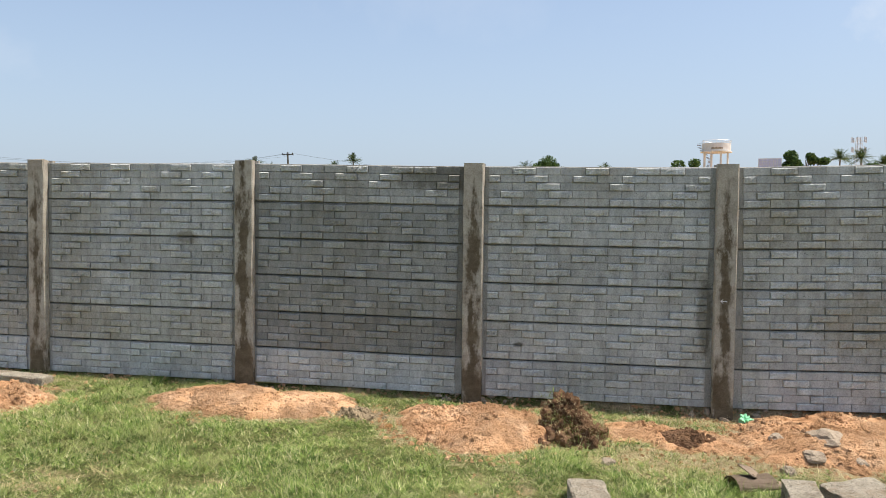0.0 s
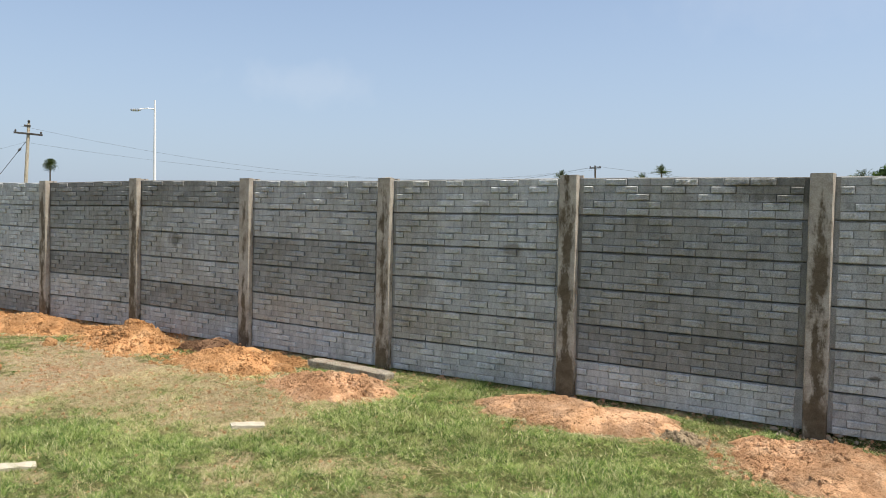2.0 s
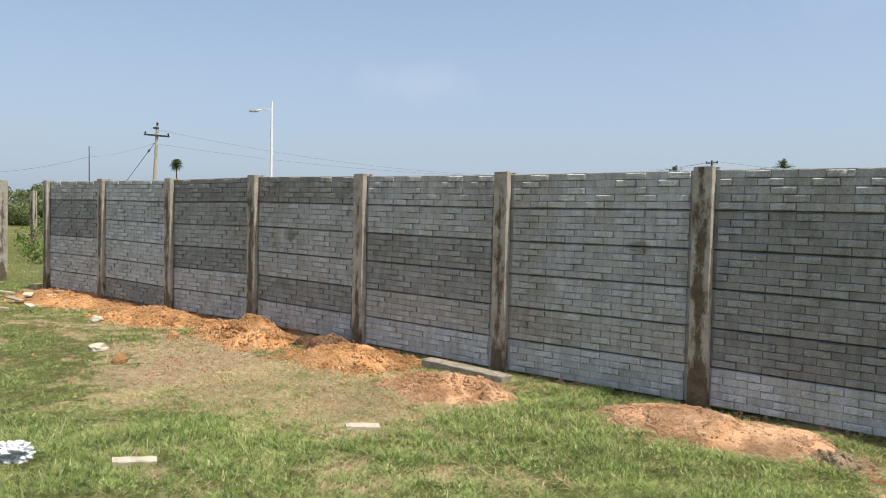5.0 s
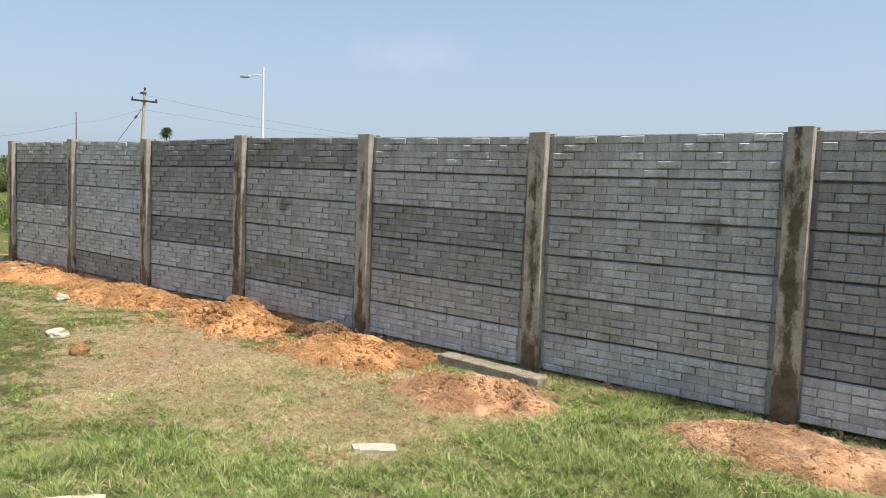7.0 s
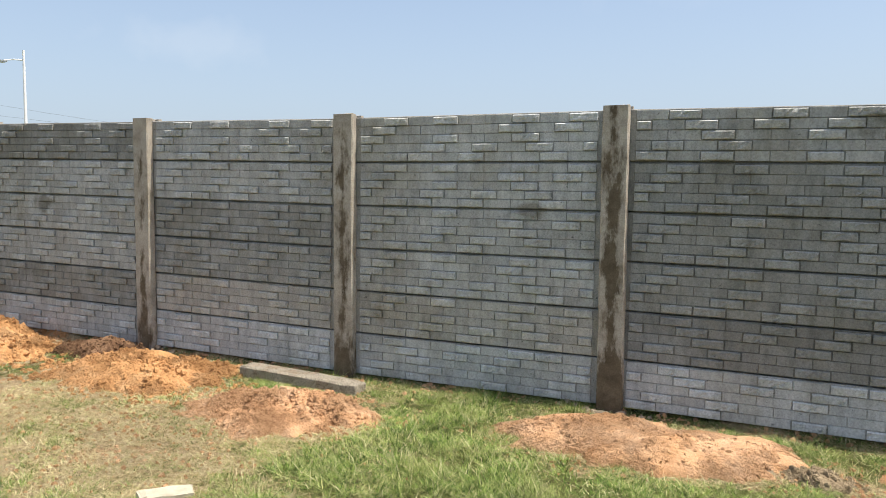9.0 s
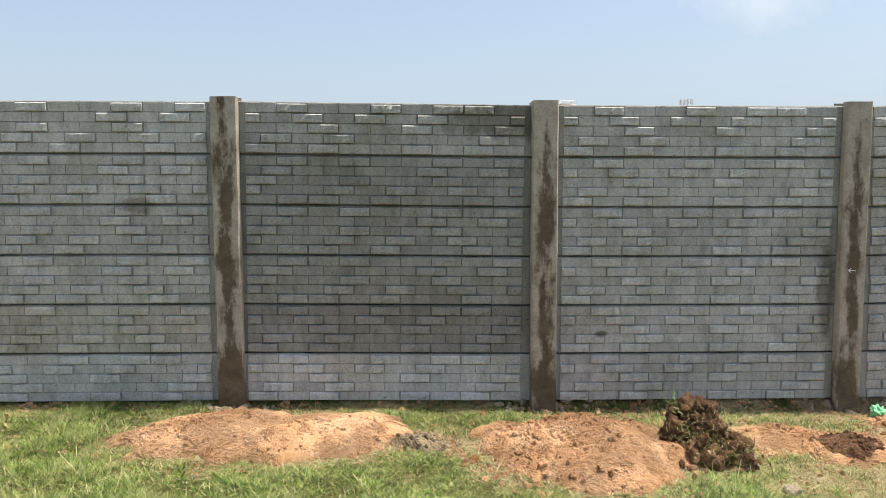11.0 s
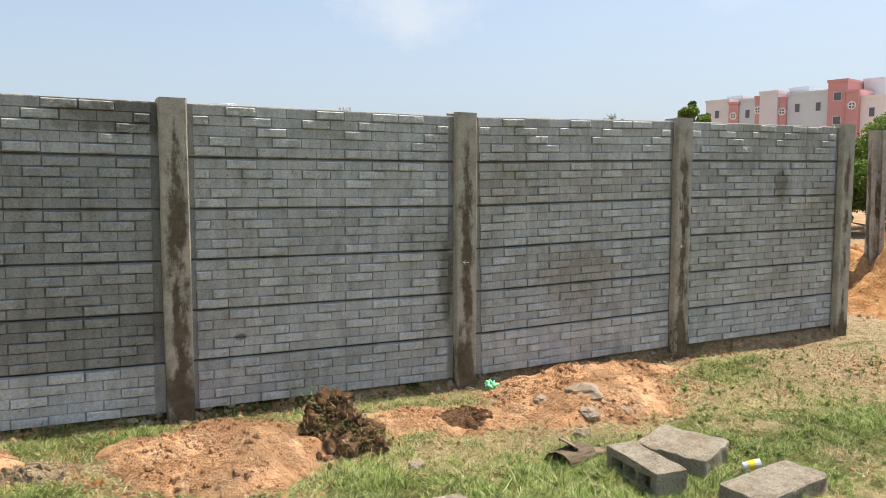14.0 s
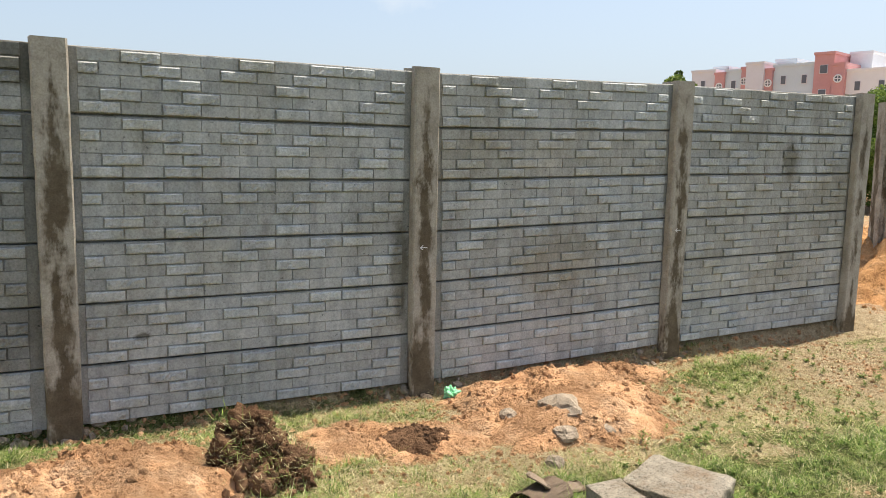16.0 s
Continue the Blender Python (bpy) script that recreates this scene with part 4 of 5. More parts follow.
def crumpled_bag(x, y):
    bm = bmesh.new()
    bmesh.ops.create_icosphere(bm, subdivisions=5, radius=0.078)
    for v in bm.verts:
        p = v.co.copy()
        ridge = abs(nz(p.x * 13, p.y * 13, p.z * 13)) * 1.0 + abs(nz(p.x * 30 + 5, p.y * 30, p.z * 30)) * 0.8 + abs(nz(p.x * 70, p.y * 70 + 3, p.z * 70)) * 0.4
        v.co = p * (0.5 + ridge)
        v.co.x *= 1.35
        v.co.z = max(v.co.z * 0.8, -0.045)
    thing("crumpled_bag", bm_mesh("crumpled_bag", bm, PLASTIC), "crumpled white plastic bag lying in the grass", "plastic bag", at=pose(x, y, ground_z(x, y) + 0.04, 0, 0, 35))


crumpled_bag(-5.36, 1.99)


def rusty_tin(x, y):
    ob = empty("broken_tin", pose(x, y, ground_z(x, y) + 0.005, 0, 0, 20), "rusty broken tin with a bent flap in grass", "tin")
    bm = bmesh.new()
    n = 18
    for j in range(5):
        for i in range(n + 1):
            a = math.pi * (0.02 + 0.96 * i / n)
            r = 0.09 * (1 + 0.10 * nz(i * 0.7, j * 0.9, 3))
            bm.verts.new((-0.12 + 0.06 * j, r * math.cos(a), r * math.sin(a) * 0.75))
    bm.verts.ensure_lookup_table()
    for j in range(4):
        for i in range(n):
            q = j * (n + 1) + i
            bm.faces.new([bm.verts[k] for k in (q, q + 1, q + n + 2, q + n + 1)])
    bmesh.ops.solidify(bm, geom=bm.faces[:], thickness=0.004)
    part("shell", bm, TIN, ob)
    part("flap", rough_box(0.16, 0.12, 0.006, 5, 0.006, 61), TIN, ob, "flat pale rusted flap", at=pose(0.02, 0.03, 0.075, 25, 18, 30))
    part("loose_piece", rough_box(0.17, 0.09, 0.01, 4, 0.006, 62), TIN, ob, at=pose(0.16, -0.02, 0.01, 6, 4, -25))


rusty_tin(0.92, 4.57)


def paper_cup(x, y):
    bm = bmesh.new()
    bmesh.ops.create_cone(bm, segments=20, radius1=0.026, radius2=0.036, depth=0.09, cap_ends=False)
    bmesh.ops.solidify(bm, geom=bm.faces[:], thickness=0.002)
    ob = empty("paper_cup", pose(x, y, ground_z(x, y) + 0.03, 78, 10, 50), "crushed white paper cup with a yellow patch", "paper cup")
    part("shell", bm, PLASTIC, ob)
    bm = bmesh.new()
    bmesh.ops.create_cone(bm, segments=20, radius1=0.0308, radius2=0.0345, depth=0.034, cap_ends=False)
    part("printed_band", bm, plain("yellow_print", (0.75, 0.6, 0.05), 0.5), ob, "yellow printed band")
    bm = bmesh.new()
    bmesh.ops.create_circle(bm, segments=20, radius=0.026, cap_ends=True)
    part("base", bm, PLASTIC, ob, at=pose(0, 0, -0.044))


paper_cup(1.70, 4.07)
bm = bmesh.new()
bmesh.ops.create_icosphere(bm, subdivisions=4, radius=0.04)
for v in bm.verts:
    v.co *= 0.7 + abs(nz(v.co.x * 40, v.co.y * 40, v.co.z * 40)) * 1.2
thing("plastic_scrap", bm_mesh("plastic_scrap", bm, plain("green_plastic", (0.25, 0.62, 0.35), 0.4)), "crumpled pale green plastic scrap by a post", "litter", at=pose(1.16, 5.84, ground_z(1.16, 5.84) + 0.03))



def chalk_arrow(k, z):
    """A small chalked arrow on a post's face."""
    x = POST_X[k] + POST_W / 2 - 0.012
    bm = box(-0.022, -0.001, -0.002, 0.022, 0.001, 0.002)
    for a in (38, -38):
        box(0, -0.001, -0.0018, 0.022, 0.001, 0.0018, bm=bm)
        bmesh.ops.transform(bm, verts=bm.verts[-8:], matrix=pose(-0.022, 0, 0, 0, a, 0))
    thing("chalk_mark", bm_mesh("chalk_mark", bm, WHITE), "small white chalked arrow on a concrete post", "chalk mark", "chalk marks", at=pose(x, WALL_Y - 0.004, z))


chalk_arrow(1, 0.89)
chalk_arrow(2, 0.93)

# ---- posts that stand free past both ends of the wall ----
stand_post(-17.0, 6.24, 2.12, 41, 0.5, 62, "weathered free-standing concrete post with dark slot")
stand_post(-28.4, 11.4, 2.25, 42, -0.5, 15, "distant weathered concrete post among shrubs")
stand_post(7.35, 7.22, 2.05, 43, 1.2, 58, "dark free-standing concrete post by an orange heap")


# ---- plants and trees ----
def leaf_cloud(rs, blobs, count, size, material, name="crown"):
    """A crown of many small leaves in clumps, with gaps between."""
    c = np.array([b[:3] for b in blobs])
    r = np.array([b[3] for b in blobs])
    pick = rs.choice(len(blobs), count, p=r ** 2 / (r ** 2).sum())
    d = rs.normal(size=(count, 3))
    d /= np.linalg.norm(d, axis=1)[:, None]
    p = c[pick] + d * (r[pick] * rs.uniform(0.35, 1.08, count) ** 0.6)[:, None] * np.array([1, 1, 0.8])
    a = rs.normal(size=(count, 3))
    a /= np.linalg.norm(a, axis=1)[:, None]
    b = np.cross(a, rs.normal(size=(count, 3)))
    b /= np.linalg.norm(b, axis=1)[:, None]
    s = (size * rs.uniform(0.6, 1.4, count))[:, None]
    v = np.stack([p - a * s, p + b * s * 0.45, p + a * s, p - b * s * 0.45], 1).reshape(-1, 3)
    f = (np.arange(4)[None] + 4 * np.arange(count)[:, None]).tolist()
    return mesh_of(name, v, f, material)


def tree(x, y, h, spread, seed, leaves, size, material=LEAF, label="leafy green tree", low=0.35, name="tree", bush=False):
    rs = np.random.RandomState(seed)
    z = ground_z(max(-60, min(60, x)), max(-60, min(60, y)))
    ob = empty(name, pose(x, y, z), label, "shrub" if bush else "tree")
    r0 = h * 0.028
    bm = tube([(0, 0, -0.1), (0.02 * h, 0, h * 0.3), (0.0, 0.02 * h, h * 0.6), (0.02 * h, 0, h * 0.85)], [r0, r0 * 0.8, r0 * 0.5, r0 * 0.2])
    blobs = []
    for k in range(14):
        a, u = rs.uniform(0, 6.28), rs.uniform(low, 0.95)
        reach = spread * rs.uniform(0.3, 0.8) * (1 - 0.5 * max(0, u - 0.6))
        tip = (reach * math.cos(a), reach * math.sin(a), h * u)
        tube([(0, 0, h * max(0.1, u - 0.25)), (tip[0] * 0.5, tip[1] * 0.5, h * (u - 0.06)), tip], [r0 * 0.4, r0 * 0.25, r0 * 0.1], 5, bm)
        blobs.append((*tip, spread * rs.uniform(0.18, 0.38)))
    part("trunk", bm, BARK, ob)
    c = new("crown", leaf_cloud(rs, blobs, leaves, size, material))
    c.parent = ob
    return ob


def palm(x, y, h, reach, seed, fronds=20, label="coconut palm with drooping dark fronds", fan=False):
    rs = np.random.RandomState(seed)
    ob = empty("palm_tree", pose(x, y, 0.1), label, "palm tree", "far palms")
    lean = rs.uniform(-0.05, 0.05) * h
    r = h * 0.012
    part("trunk", tube([(0, 0, -0.2), (lean * 0.3, 0, h * 0.4), (lean * 0.7, 0, h * 0.75), (lean, 0, h)], [r * 1.4, r * 1.1, r, r * 0.8]), BARK, ob)
    vs, fs = [], []
    for k in range(fronds):
        a = 2 * math.pi * (k + rs.uniform(-0.3, 0.3)) / fronds * (3 if fan else 1)
        rise = rs.uniform(-0.9, 1.4) if fan else rs.uniform(-0.35, 1.45)
        L = reach * rs.uniform(0.8, 1.1)
        d = Vector((math.cos(a) * math.cos(rise), math.sin(a) * math.cos(rise), math.sin(rise)))
        side = Vector((-math.sin(a), math.cos(a), 0))
        prev = None
        for j in range(11):
            u = j / 10
            p = Vector((lean, 0, h)) + d * (L * u) - Vector((0, 0, L * (0.15 if fan else 0.38) * u * u))
            if prev is not None:
                wid = L * (0.20 if not fan else 0.6) * (math.sin(math.pi * min(1, u * 0.9 + 0.1)) if not fan else u)
                for sgn in (-1, 1):
                    for q in range(2):
                        c0 = prev.lerp(p, q * 0.5)
                        c1 = prev.lerp(p, q * 0.5 + 0.32)
                        tip = c1 + side * (sgn * wid) - Vector((0, 0, wid * rs.uniform(0.2, 0.9))) + d * (wid * 0.4)
                        i = len(vs)
                        vs += [c0, c1, tip]
                        fs.append((i, i + 1, i + 2))
            prev = p
    c = new("crown", mesh_of("crown", vs, fs, FROND))
    c.parent = ob
    return ob


def bearing(az, d):
    return -0.7 + d * math.sin(radians(az)), 0.8 + d * math.cos(radians(az))


def top_at(el, d):
    return 1.47 + d * math.tan(radians(el))


for az, el, d, seed, fan in ((-59.13, 3.95, 238, 1, True), (-16.05, 4.75, 220, 2, False), (-17.4, 4.15, 230, 3, False), (-23.4, 4.35, 220, 4, False), (2.66, 4.2, 230, 5, False),
                             (17.84, 4.95, 190, 6, False), (19.4, 4.95, 185, 7, False), (20.4, 4.5, 200, 8, False), (38.5, 5.15, 160, 9, False), (35.46, 4.75, 200, 10, False), (-22.0, 3.95, 240, 12, False), (-3.3, 4.4, 180, 13, False)):
    x, y = bearing(az, d)
    reach = 1.75 if fan else 3.9
    palm(x, y, top_at(el, d) - 0.1 - reach * (0.72 if not fan else 0.8), reach, seed, 34 if not fan else 90, "round-headed palmyra palm far behind the wall" if fan else "coconut palm with drooping dark fronds", fan)
for az, el, d, spread, seed, n in ((-1.8, 4.25, 170, 6.0, 1, 3500), (-0.3, 4.1, 175, 4.5, 2, 2500), (15.9, 4.8, 150, 3.6, 3, 3500), (8.5, 4.15, 150, 3.6, 4, 2500), (15.1, 4.35, 150, 3.2, 5, 2500), (9.1, 3.9, 150, 3.0, 7, 2000), (16.6, 4.2, 150, 2.8, 8, 2000), (20.9, 4.4, 160, 4.5, 6, 3000)):
    x, y = bearing(az, d)
    tree(x, y, top_at(el, d), spread, seed, n, 0.32, LEAF, "dark green broadleaf tree far behind the wall")
x, y = bearing(43.0, 95)
tree(x, y, top_at(5.9, 95), 2.0, 61, 5000, 0.14, LEAF, "tall dark green tree behind the wall", 0.5)
for az, el, d, spread, seed in ((42.3, 5.0, 70, 2.0, 11), (43.7, 5.15, 70, 1.8, 12), (41.6, 4.6, 75, 1.6, 13)):
    x, y = bearing(az, d)
    tree(x, y, top_at(el, d), spread, seed, 4500, 0.16, LEAF_LIGHT, "light green leafy tree behind the wall")
for x, y, h, spread, seed in ((19.0, 14.2, 3.6, 1.9, 21), (22.2, 15.2, 4.3, 2.2, 22), (19.4, 11.9, 3.5, 2.0, 23), (22.9, 12.3, 4.2, 2.4, 24), (17.6, 14.4, 2.1, 1.4, 25), (18.6, 12.6, 2.0, 1.4, 26), (20.6, 16.4, 2.6, 1.8, 27)):
    tree(x, y, h, spread, seed, 22000, 0.05, LEAF if seed in (22, 24) else LEAF_LIGHT, "dense green thorn bush past the wall's end", 0.1, "bush", True)
for k, (az, d, h, spread) in enumerate([(-67.2, 92, 4.3, 4.0), (-68.9, 88, 3.6, 4.0), (-66.0, 100, 4.0, 4.4), (-70.2, 84, 3.4, 3.6), (-64.6, 110, 4.0, 5.0), (-71.5, 96, 3.8, 4.4), (-68.0, 120, 5.6, 5.0)]):
    x, y = bearing(az, d)
    tree(x, y, h, spread, 30 + k, 7000, 0.14, LEAF_HAZED, "haze-pale green thorny shrub on open ground", 0.1, "shrub", True)
for k, (x, y, h) in enumerate([(-23.0, 9.3, 1.0), (-25.5, 11.0, 1.5), (-21.8, 9.1, 0.6), (-27.0, 10.8, 0.9)]):
    tree(x, y, h, 0.55, 50 + k, 320, 0.05, LEAF_LIGHT, "sparse pale green sapling on grassy ground", 0.15, "sapling", True)


# ---- poles, lamps and wires ----
def utility_pole(x, y, top, lean, arm, turn, label, double=False, guy=False):
    ob = empty("utility_pole", pose(x, y, 0.0, 0, lean, turn), label, "utility pole", "utility poles")
    part("pole", tube([(0, 0, -0.3), (0, 0, top)], [0.15, 0.09], 10), BLOCK if guy else BARK, ob)
    z = top - 0.75 if guy else top - 0.35
    part("crossarm", box(-arm / 2, -0.16, z, arm / 2, -0.06, z + 0.12, 0.01), DARK, ob)
    for dx in (-arm / 2 + 0.1, arm / 2 - 0.1) + ((0.0,) if not guy else ()):
        part("insulator", tube([(dx, -0.11, z + 0.12), (dx, -0.11, z + 0.2), (dx, -0.11, z + 0.28)], [0.03, 0.07, 0.04], 8), DARK, ob)
    if guy:
        part("top_bracket", box(-0.28, -0.10, top - 0.22, 0.12, 0.10, top - 0.10, 0.01), DARK, ob)
        part("top_insulator", tube([(0, 0, top), (0, 0, top + 0.16), (0, 0, top + 0.24)], [0.04, 0.09, 0.04], 8), DARK, ob)
        a, b = Vector((-0.1, 0, top - 1.2)), Vector((-2.4, -0.2, top - 5.0))
        part("guy_wire", tube([a, b], 0.018, 5), DARK, ob)
        for u in (0.12, 0.72):
            p = a.lerp(b, u)
            q = a.lerp(b, u + 0.07)
            part("guy_insulator", tube([p, p.lerp(q, 0.5), q], [0.03, 0.085, 0.03], 8), DARK, ob)
    return ob


utility_pole(-50.9, 28.5, 7.75, 2.5, 1.7, 60, "leaning concrete power pole with crossarm and guy wire", guy=True)
utility_pole(-31.9, 84.0, 8.6, -2.0, 1.3, 20, "wooden power pole with short crossarm")
thin = empty("wooden_pole", pose(-101.4, 48.1, 0, 0, -1, 0), "thin bare wooden pole far away", "pole")
part("pole", tube([(0, 0, -0.3), (0, 0, 10.4)], [0.13, 0.06], 8), RUST, thin)


def wire(name, a, b, sag, r=0.006):
    a, b = Vector(a), Vector(b)
    pts = [a.lerp(b, i / 24) - Vector((0, 0, sag * 4 * (i / 24) * (1 - i / 24))) for i in range(25)]
    me = bm_mesh(name, tube([p - a for p in pts], r, 4), DARK)
    thing(name, me, "thin dark overhead wire against the sky", "wire", "overhead wires", at=Matrix.Translation(a))


wire("overhead_wire", (-50.6, 28.2, 7.5), (-31.9, 84.0, 8.5), 2.4)
wire("overhead_wire", (-50.9, 28.5, 6.5), (-31.5, 84.0, 8.2), 1.8)
wire("overhead_wire", (-51.0, 28.7, 6.5), (-101.4, 48.1, 9.0), 0.25)
wire("overhead_wire", (-101.4, 48.1, 9.0), (-160, 50, 8.8), 1.0, 0.014)
wire("overhead_wire", (-31.9, 84.0, 8.5), (10, 130, 9.0), 1.6, 0.012)
wire("overhead_wire", (-31.9, 84.0, 8.5), (-120, 150, 12.0), 2.0, 0.014)


def street_lamp(x, y, top):
    ob = empty("street_lamp", pose(x, y, 0, 0, 0, 38), "white steel street lamp with a single arm", "street lamp")
    part("pole", tube([(0, 0, -0.2), (0, 0, top * 0.5), (0, 0, top)], [0.105, 0.085, 0.06], 12), WHITE, ob)
    part("arm", tube([(0, 0, top - 0.52), (-0.5, 0, top - 0.5), (-0.95, 0, top - 0.56)], [0.04, 0.035, 0.03], 8), WHITE, ob)
    head = part("lamp_head", box(-1.42, -0.14, top - 0.66, -0.82, 0.14, top - 0.55, 0.04, seg=2), STEEL, ob)
    part("lamp_glass", box(-1.38, -0.11, top - 0.685, -0.95, 0.11, top - 0.655, 0.012), PLASTIC, head)


street_lamp(-39.7, 30.2, 8.7)


# ---- water tank, mast and hoarding ----
def water_tank(az, d):
    x, y = bearing(az, d)
    zt, zb, r = top_at(5.26, d), top_at(4.72, d), 3.5
    ob = empty("water_tank", pose(x, y, 0), "white weathered overhead water tank on columns", "water tank")
    bm = bmesh.new()
    bmesh.ops.create_cone(bm, segments=40, radius1=r, radius2=r, depth=zt - zb, cap_ends=True, matrix=Matrix.Translation((0, 0, (zt + zb) / 2)))
    part("tank", bm, TANKPAINT, ob, smooth=False)
    bm = bmesh.new()
    bmesh.ops.create_cone(bm, segments=40, radius1=r + 0.3, radius2=r + 0.3, depth=0.3, cap_ends=True, matrix=Matrix.Translation((0, 0, zb - 0.1)))
    part("ring_beam", bm, TANKPAINT, ob)
    for k in range(8):
        a = math.pi / 4 * k + 0.2
        part("column", tube([(r * 0.85 * math.cos(a), r * 0.85 * math.sin(a), -0.2), (r * 0.85 * math.cos(a), r * 0.85 * math.sin(a), zb)], 0.24, 8), TANKPAINT, ob)
    rail = bmesh.new()
    for k in range(36):
        a = 2 * math.pi * k / 36
        tube([(r * math.cos(a), r * math.sin(a), zt), (r * math.cos(a), r * math.sin(a), zt + 0.75)], 0.035, 4, rail)
    for zz in (0.4, 0.75):
        ring = [(r * math.cos(2 * math.pi * k / 36), r * math.sin(2 * math.pi * k / 36), zt + zz) for k in range(37)]
        tube(ring, 0.04, 4, rail)
    part("railing", rail, STEEL, ob, "grey steel top railing")
    st = bmesh.new()
    for k in range(60):
        u = k / 59
        a = 3.4 + 1.6 * math.sin(u * 6)
        box(-0.5, -0.15, 0, 0.5, 0.15, 0.1, bm=st)
        bmesh.ops.transform(st, verts=st.verts[-8:], matrix=pose((r + 0.7) * math.cos(a), (r + 0.7) * math.sin(a), u * zt, 0, 0, math.degrees(a)))
    part("spiral_stair", st, RUST, ob)
    for k in range(6):
        part("sign_bar", box(-0.3, -0.02, 0, 0.3, 0.02, 0.3 if k % 2 else 0.4), STONE, ob, at=pose(*[c * (r + 0.02) for c in (math.cos(4.3 + k * 0.12), math.sin(4.3 + k * 0.12))], zt - 1.5, 0, 0, math.degrees(4.3 + k * 0.12) + 90))


water_tank(10.2, 205)


def mast(az, d):
    x, y = bearing(az, d)
    h = top_at(5.45, d)
    ob = empty("phone_mast", pose(x, y, 0), "tall grey lattice phone mast far away", "mast")
    for sx in (-1, 1):
        for sy in (-1, 1):
            part("leg", tube([(2.4 * sx, 2.4 * sy, 0), (0.9 * sx, 0.9 * sy, h)], 0.10, 5), STEEL, ob)
    lat = bmesh.new()
    for k in range(20):
        z0, z1 = h * k / 20, h * (k + 1) / 20
        w0, w1 = 2.4 - 1.5 * k / 20, 2.4 - 1.5 * (k + 1) / 20
        for sgn in (-1, 1):
            tube([(-w0, sgn * w0, z0), (w1, sgn * w1, z1)], 0.06, 4, lat)
            tube([(w0, sgn * w0, z0), (-w1, sgn * w1, z1)], 0.06, 4, lat)
            tube([(sgn * w0, -w0, z0), (sgn * w1, w1, z1)], 0.06, 4, lat)
    part("lattice", lat, STEEL, ob)
    for k in range(6):
        a = k * math.pi / 3
        for zz in (h - 2.6, h - 7.0):
            part("antenna", box(-0.25, -0.2, 0, 0.25, 0.2, 2.4), STEEL, ob, at=pose(3.0 * math.cos(a), 3.0 * math.sin(a), zz, 0, 0, math.degrees(a)))
    for zz in (h - 2.0, h - 6.4):
        part("platform", box(-3.0, -0.15, zz, 3.0, 0.15, zz + 0.15), STEEL, ob)


mast(18.95, 400)


def hoarding(az0, az1, d):
    (x0, y0), (x1, y1) = bearing(az0, d), bearing(az1, d)
    w = math.hypot(x1 - x0, y1 - y0)
    zt = top_at(4.2, d)
    ob = empty("hoarding_frame", pose(x0, y0, 0, 0, 0, math.degrees(math.atan2(y1 - y0, x1 - x0))), "steel hoarding frame with a bare grid", "hoarding")
    for k in range(7):
        part("upright", tube([(w * k / 6, 0, 0), (w * k / 6, 0, zt)], 0.05, 5), STEEL, ob)
    for k in range(5):
        part("rail", box(0, -0.03, zt - 0.5 * k - 0.06, w, 0.03, zt - 0.5 * k), STEEL, ob)
    part("sheet", box(0, 0.06, zt - 2.6, w, 0.10, zt - 0.02), plain("lilac_sheet", (0.55, 0.56, 0.72), 0.6, 0.15, 3), ob)


hoarding(13.05, 14.5, 150)


# ---- apartment blocks behind the wall, in a slanting row ----
ROW_A, ROW_B = Vector((84.7, 90.5)), Vector((92.5, 58.6))
ROW_D = (ROW_B - ROW_A).normalized()


def along(az):
    """How far along the row's front the bearing meets it, and its distance."""
    dx, dy = math.sin(radians(az)), math.cos(radians(az))
    ex, ey = -1.4, 1.3
    det = dx * -ROW_D.y + dy * ROW_D.x
    t = ((ROW_A.x - ex) * -ROW_D.y + (ROW_A.y - ey) * ROW_D.x) / det
    p = Vector((ex + dx * t, ey + dy * t))
    return (p - ROW_A).dot(ROW_D), t


def round_window(parent, s, y, z, r):
    ring = bmesh.new()
    pts = [(s + r * math.cos(a), y - 0.05, z + r * math.sin(a)) for a in (2 * math.pi * k / 24 for k in range(25))]
    tube(pts, 0.09, 6, ring)
    w = part("round_window", ring, WHITE, parent, "white round window surround")
    g = bmesh.new()
    bmesh.ops.create_circle(g, segments=24, radius=r, cap_ends=True, matrix=pose(s, y - 0.03, z, 90, 0, 0))
    part("pane", g, WINDOW, w)
    part("glazing_bar", box(s - r, y - 0.09, z - 0.06, s + r, y - 0.03, z + 0.06), WHITE, w)
    part("glazing_bar", box(s - 0.06, y - 0.09, z - r, s + 0.06, y - 0.03, z + r), WHITE, w)


def facade_window(parent, s, y, z, w, h):
    f = part("window", box(s - w / 2 - 0.06, y - 0.06, z - 0.06, s + w / 2 + 0.06, y + 0.05, z + h + 0.06), CREAM, parent, "narrow framed window")
    part("pane", box(s - w / 2, y - 0.09, z, s + w / 2, y - 0.04, z + h), WINDOW, f)


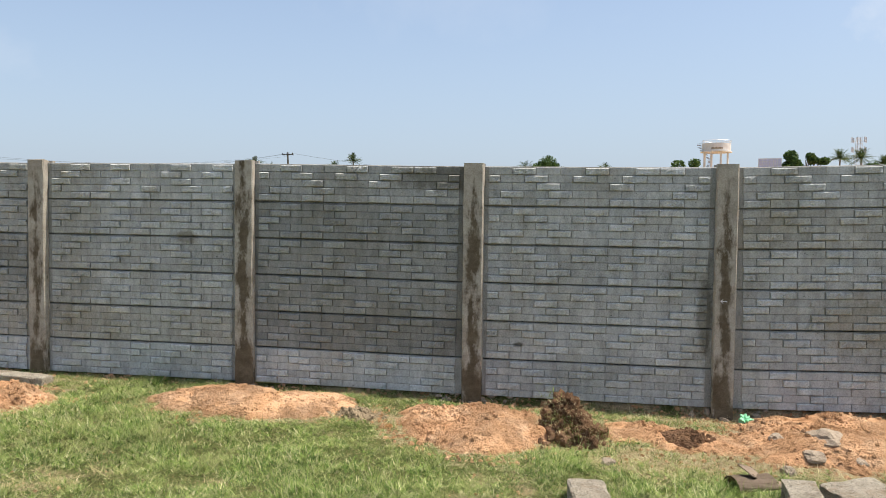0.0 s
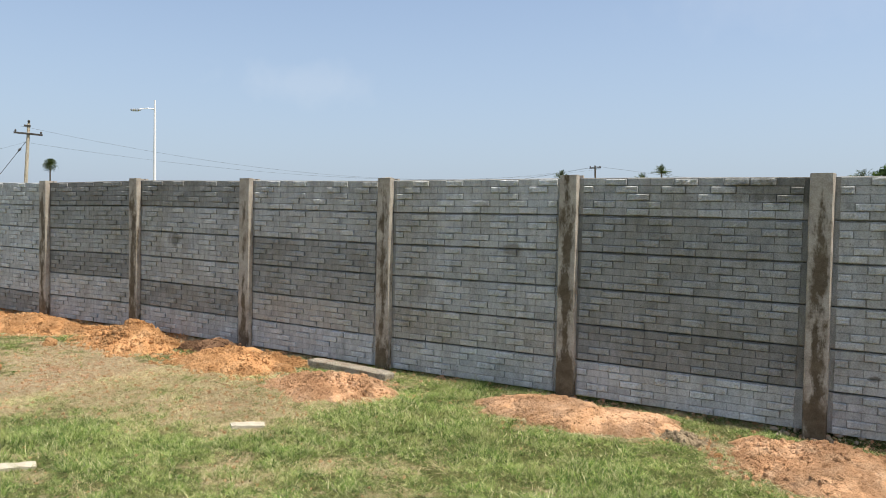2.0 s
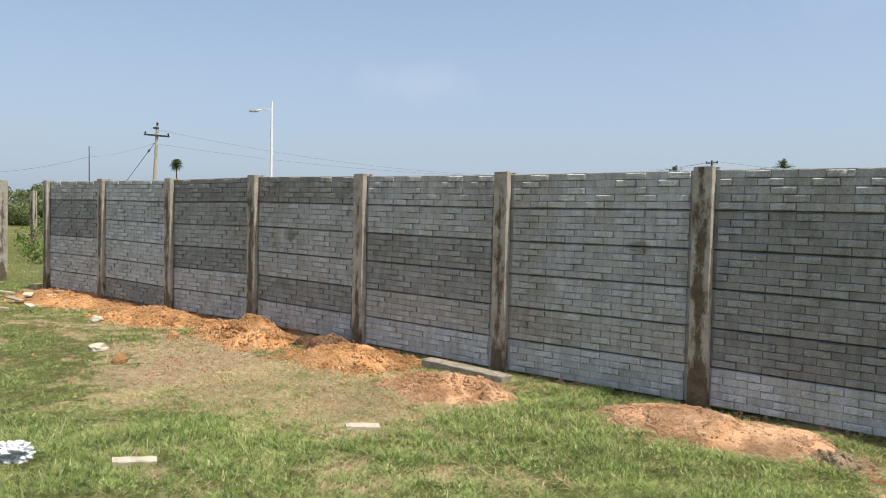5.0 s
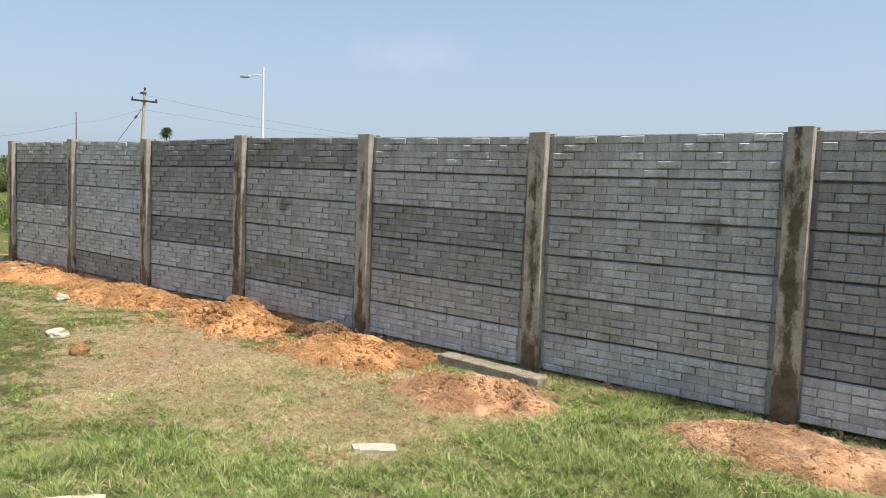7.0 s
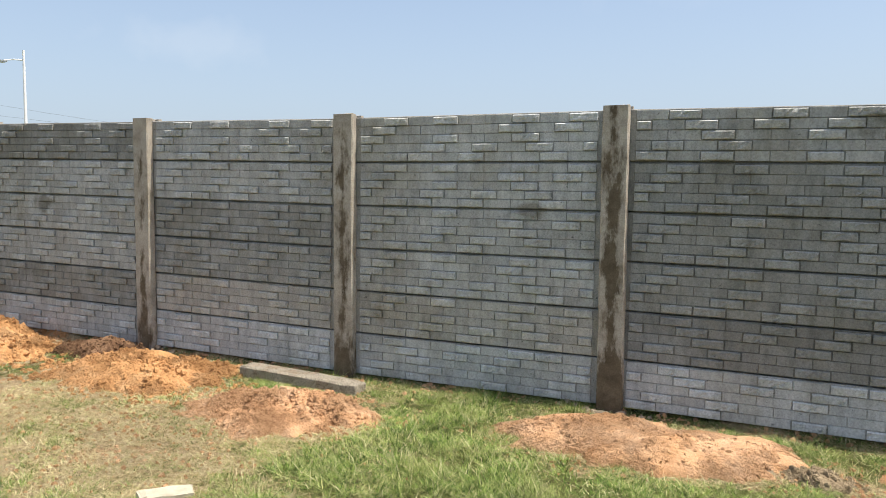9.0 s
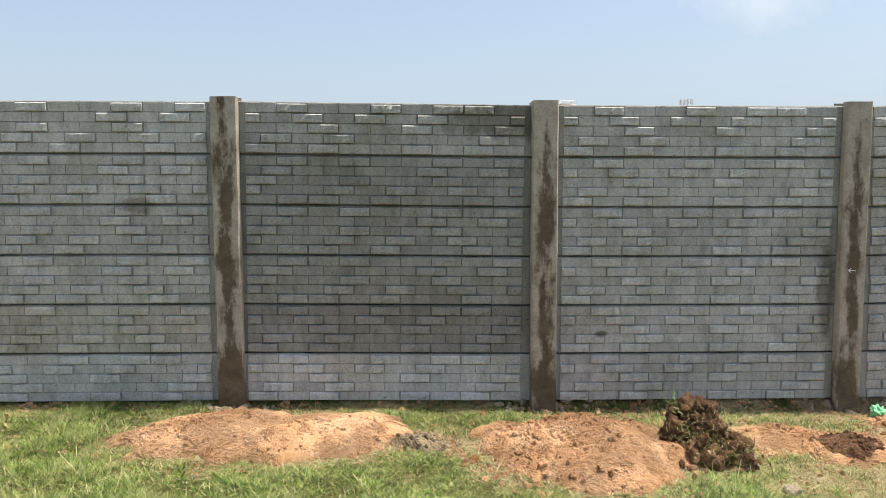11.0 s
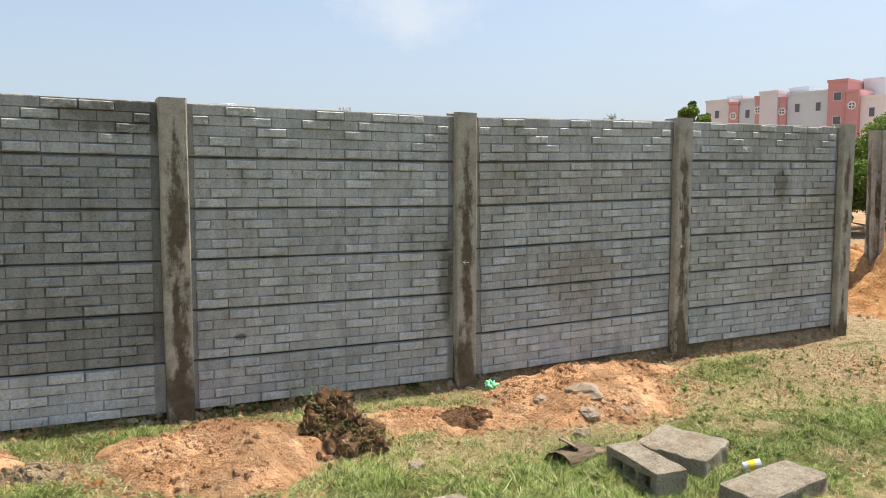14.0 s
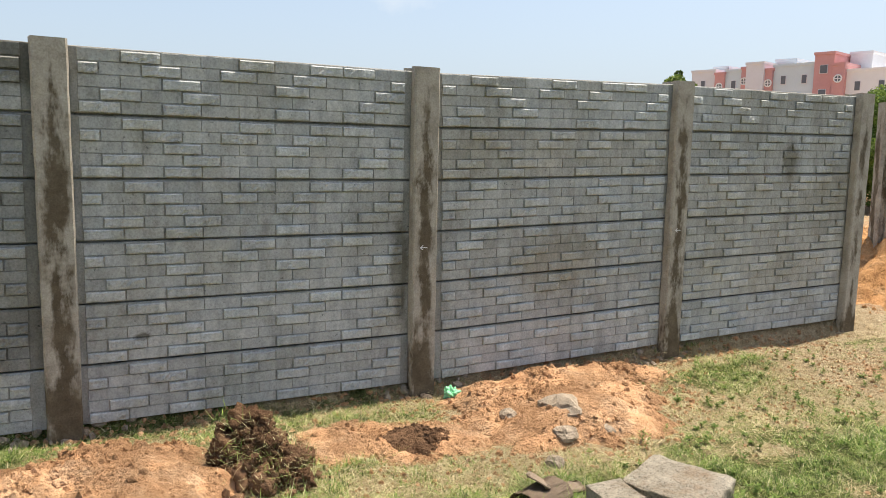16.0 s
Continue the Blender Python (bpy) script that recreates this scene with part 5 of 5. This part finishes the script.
FACADES = [
    # bearings of both ends, height angle, paint, how far it stands out, windows
    (44.95, 46.48, 5.69, "c", 0, "w"),
    (45.66, 46.63, 6.03, "c", -3, ""),
    (46.52, 47.14, 5.5, "r", 0.3, "o"),
    (47.14, 48.23, 5.7, "b", 0, "w"),
    (48.23, 48.6, 5.85, "r", 0.4, "o"),
    (48.6, 49.7, 6.13, "c", 0.8, ""),
    (49.6, 50.86, 6.47, "c", -3, ""),
    (49.7, 50.16, 5.72, "r", 0.4, "o"),
    (50.16, 52.68, 6.03, "b", 0, "w"),
    (52.68, 53.83, 6.68, "r", 0.5, "v"),
    (53.83, 54.51, 5.97, "r", 0.8, "o"),
    (53.9, 55.19, 6.88, "c", -4, ""),
    (54.51, 58.6, 5.65, "w", 0, "w"),
]
PAINT = {"r": PINKPAINT, "b": BLUEPAINT, "c": CREAM, "w": WHITE}
apartments = empty("apartment_building", pose(ROW_A.x, ROW_A.y, 0, 0, 0, math.degrees(math.atan2(ROW_D.y, ROW_D.x))), "red, white and pale blue apartment blocks behind the wall", "apartment building")
for az0, az1, el, paint, out, kind in FACADES:
    (s0, d0), (s1, d1) = along(az0), along(az1)
    zt = 1.44 + (d0 + d1) / 2 * math.tan(radians(el))
    y0 = -out
    deep = 11.0 if out >= 0 else 7.0
    wall = part("wall", box(s0, y0, -0.2, s1, y0 + deep, zt - 0.35), PAINT[paint], apartments)
    part("parapet", box(s0 - 0.1, y0 - 0.12, zt - 0.35, s1 + 0.1, y0 + deep + 0.1, zt), PAINT[paint] if paint != "r" else PINKPAINT, apartments)
    mid = (s0 + s1) / 2
    for storey in (1, 2, 3):
        z = zt - 2.7 - 3.1 * (3 - storey)
        if kind == "o":
            round_window(wall, mid, y0, z + 0.7, 0.46)
        elif kind == "w":
            n = max(1, int((s1 - s0) / 2.3))
            for k in range(n):
                facade_window(wall, s0 + (s1 - s0) * (k + 0.5) / n, y0, z, 0.62, 1.1)
        elif kind == "v":
            part("recess", box(mid - 1.0, y0 - 0.02, z - 0.3, mid + 1.0, y0 + 0.2, z + 1.5), PINKPAINT, wall)
            facade_window(wall, mid, y0, z, 0.9, 1.0)
for s in (6.5, 8.2, 10):
    part("water_drum", tube([(s, 3, 9.0), (s, 3, 13.3)], 0.55, 14), DARK, apartments, "black rooftop water drum")
low = empty("low_house", pose(*bearing(42.0, 170), 0, 0, 0, -42), "low distant house with a dull red roof", "house")
part("wall", box(-6, 0, 0, 6, 8, top_at(4.1, 170)), CREAM, low)
part("roof", box(-6.5, -0.5, top_at(4.1, 170), 6.5, 8.5, top_at(4.3, 170)), PINKPAINT, low)

# ---- the white building past the wall's far end ----
house = empty("white_building", pose(-23.62, 8.5, 0.0, 0, 0, 12), "tall plain white rendered building past the wall's end", "building")
part("wall", box(-14, -12, -0.3, 0, 0, 13.5, 0.02), WHITE, house)
part("plinth", box(-14, -12.06, -0.3, 0.06, 0.06, 0.85, 0.01), BLUEPAINT, house, "pale blue painted plinth")
part("parapet", box(-14.1, -12.1, 13.5, 0.1, 0.1, 14.2, 0.02), WHITE, house)
part("meter_box", box(0.0, -1.5, 0.4, 0.25, -0.5, 2.3, 0.02), BLUEPAINT, house, "pale blue service box")
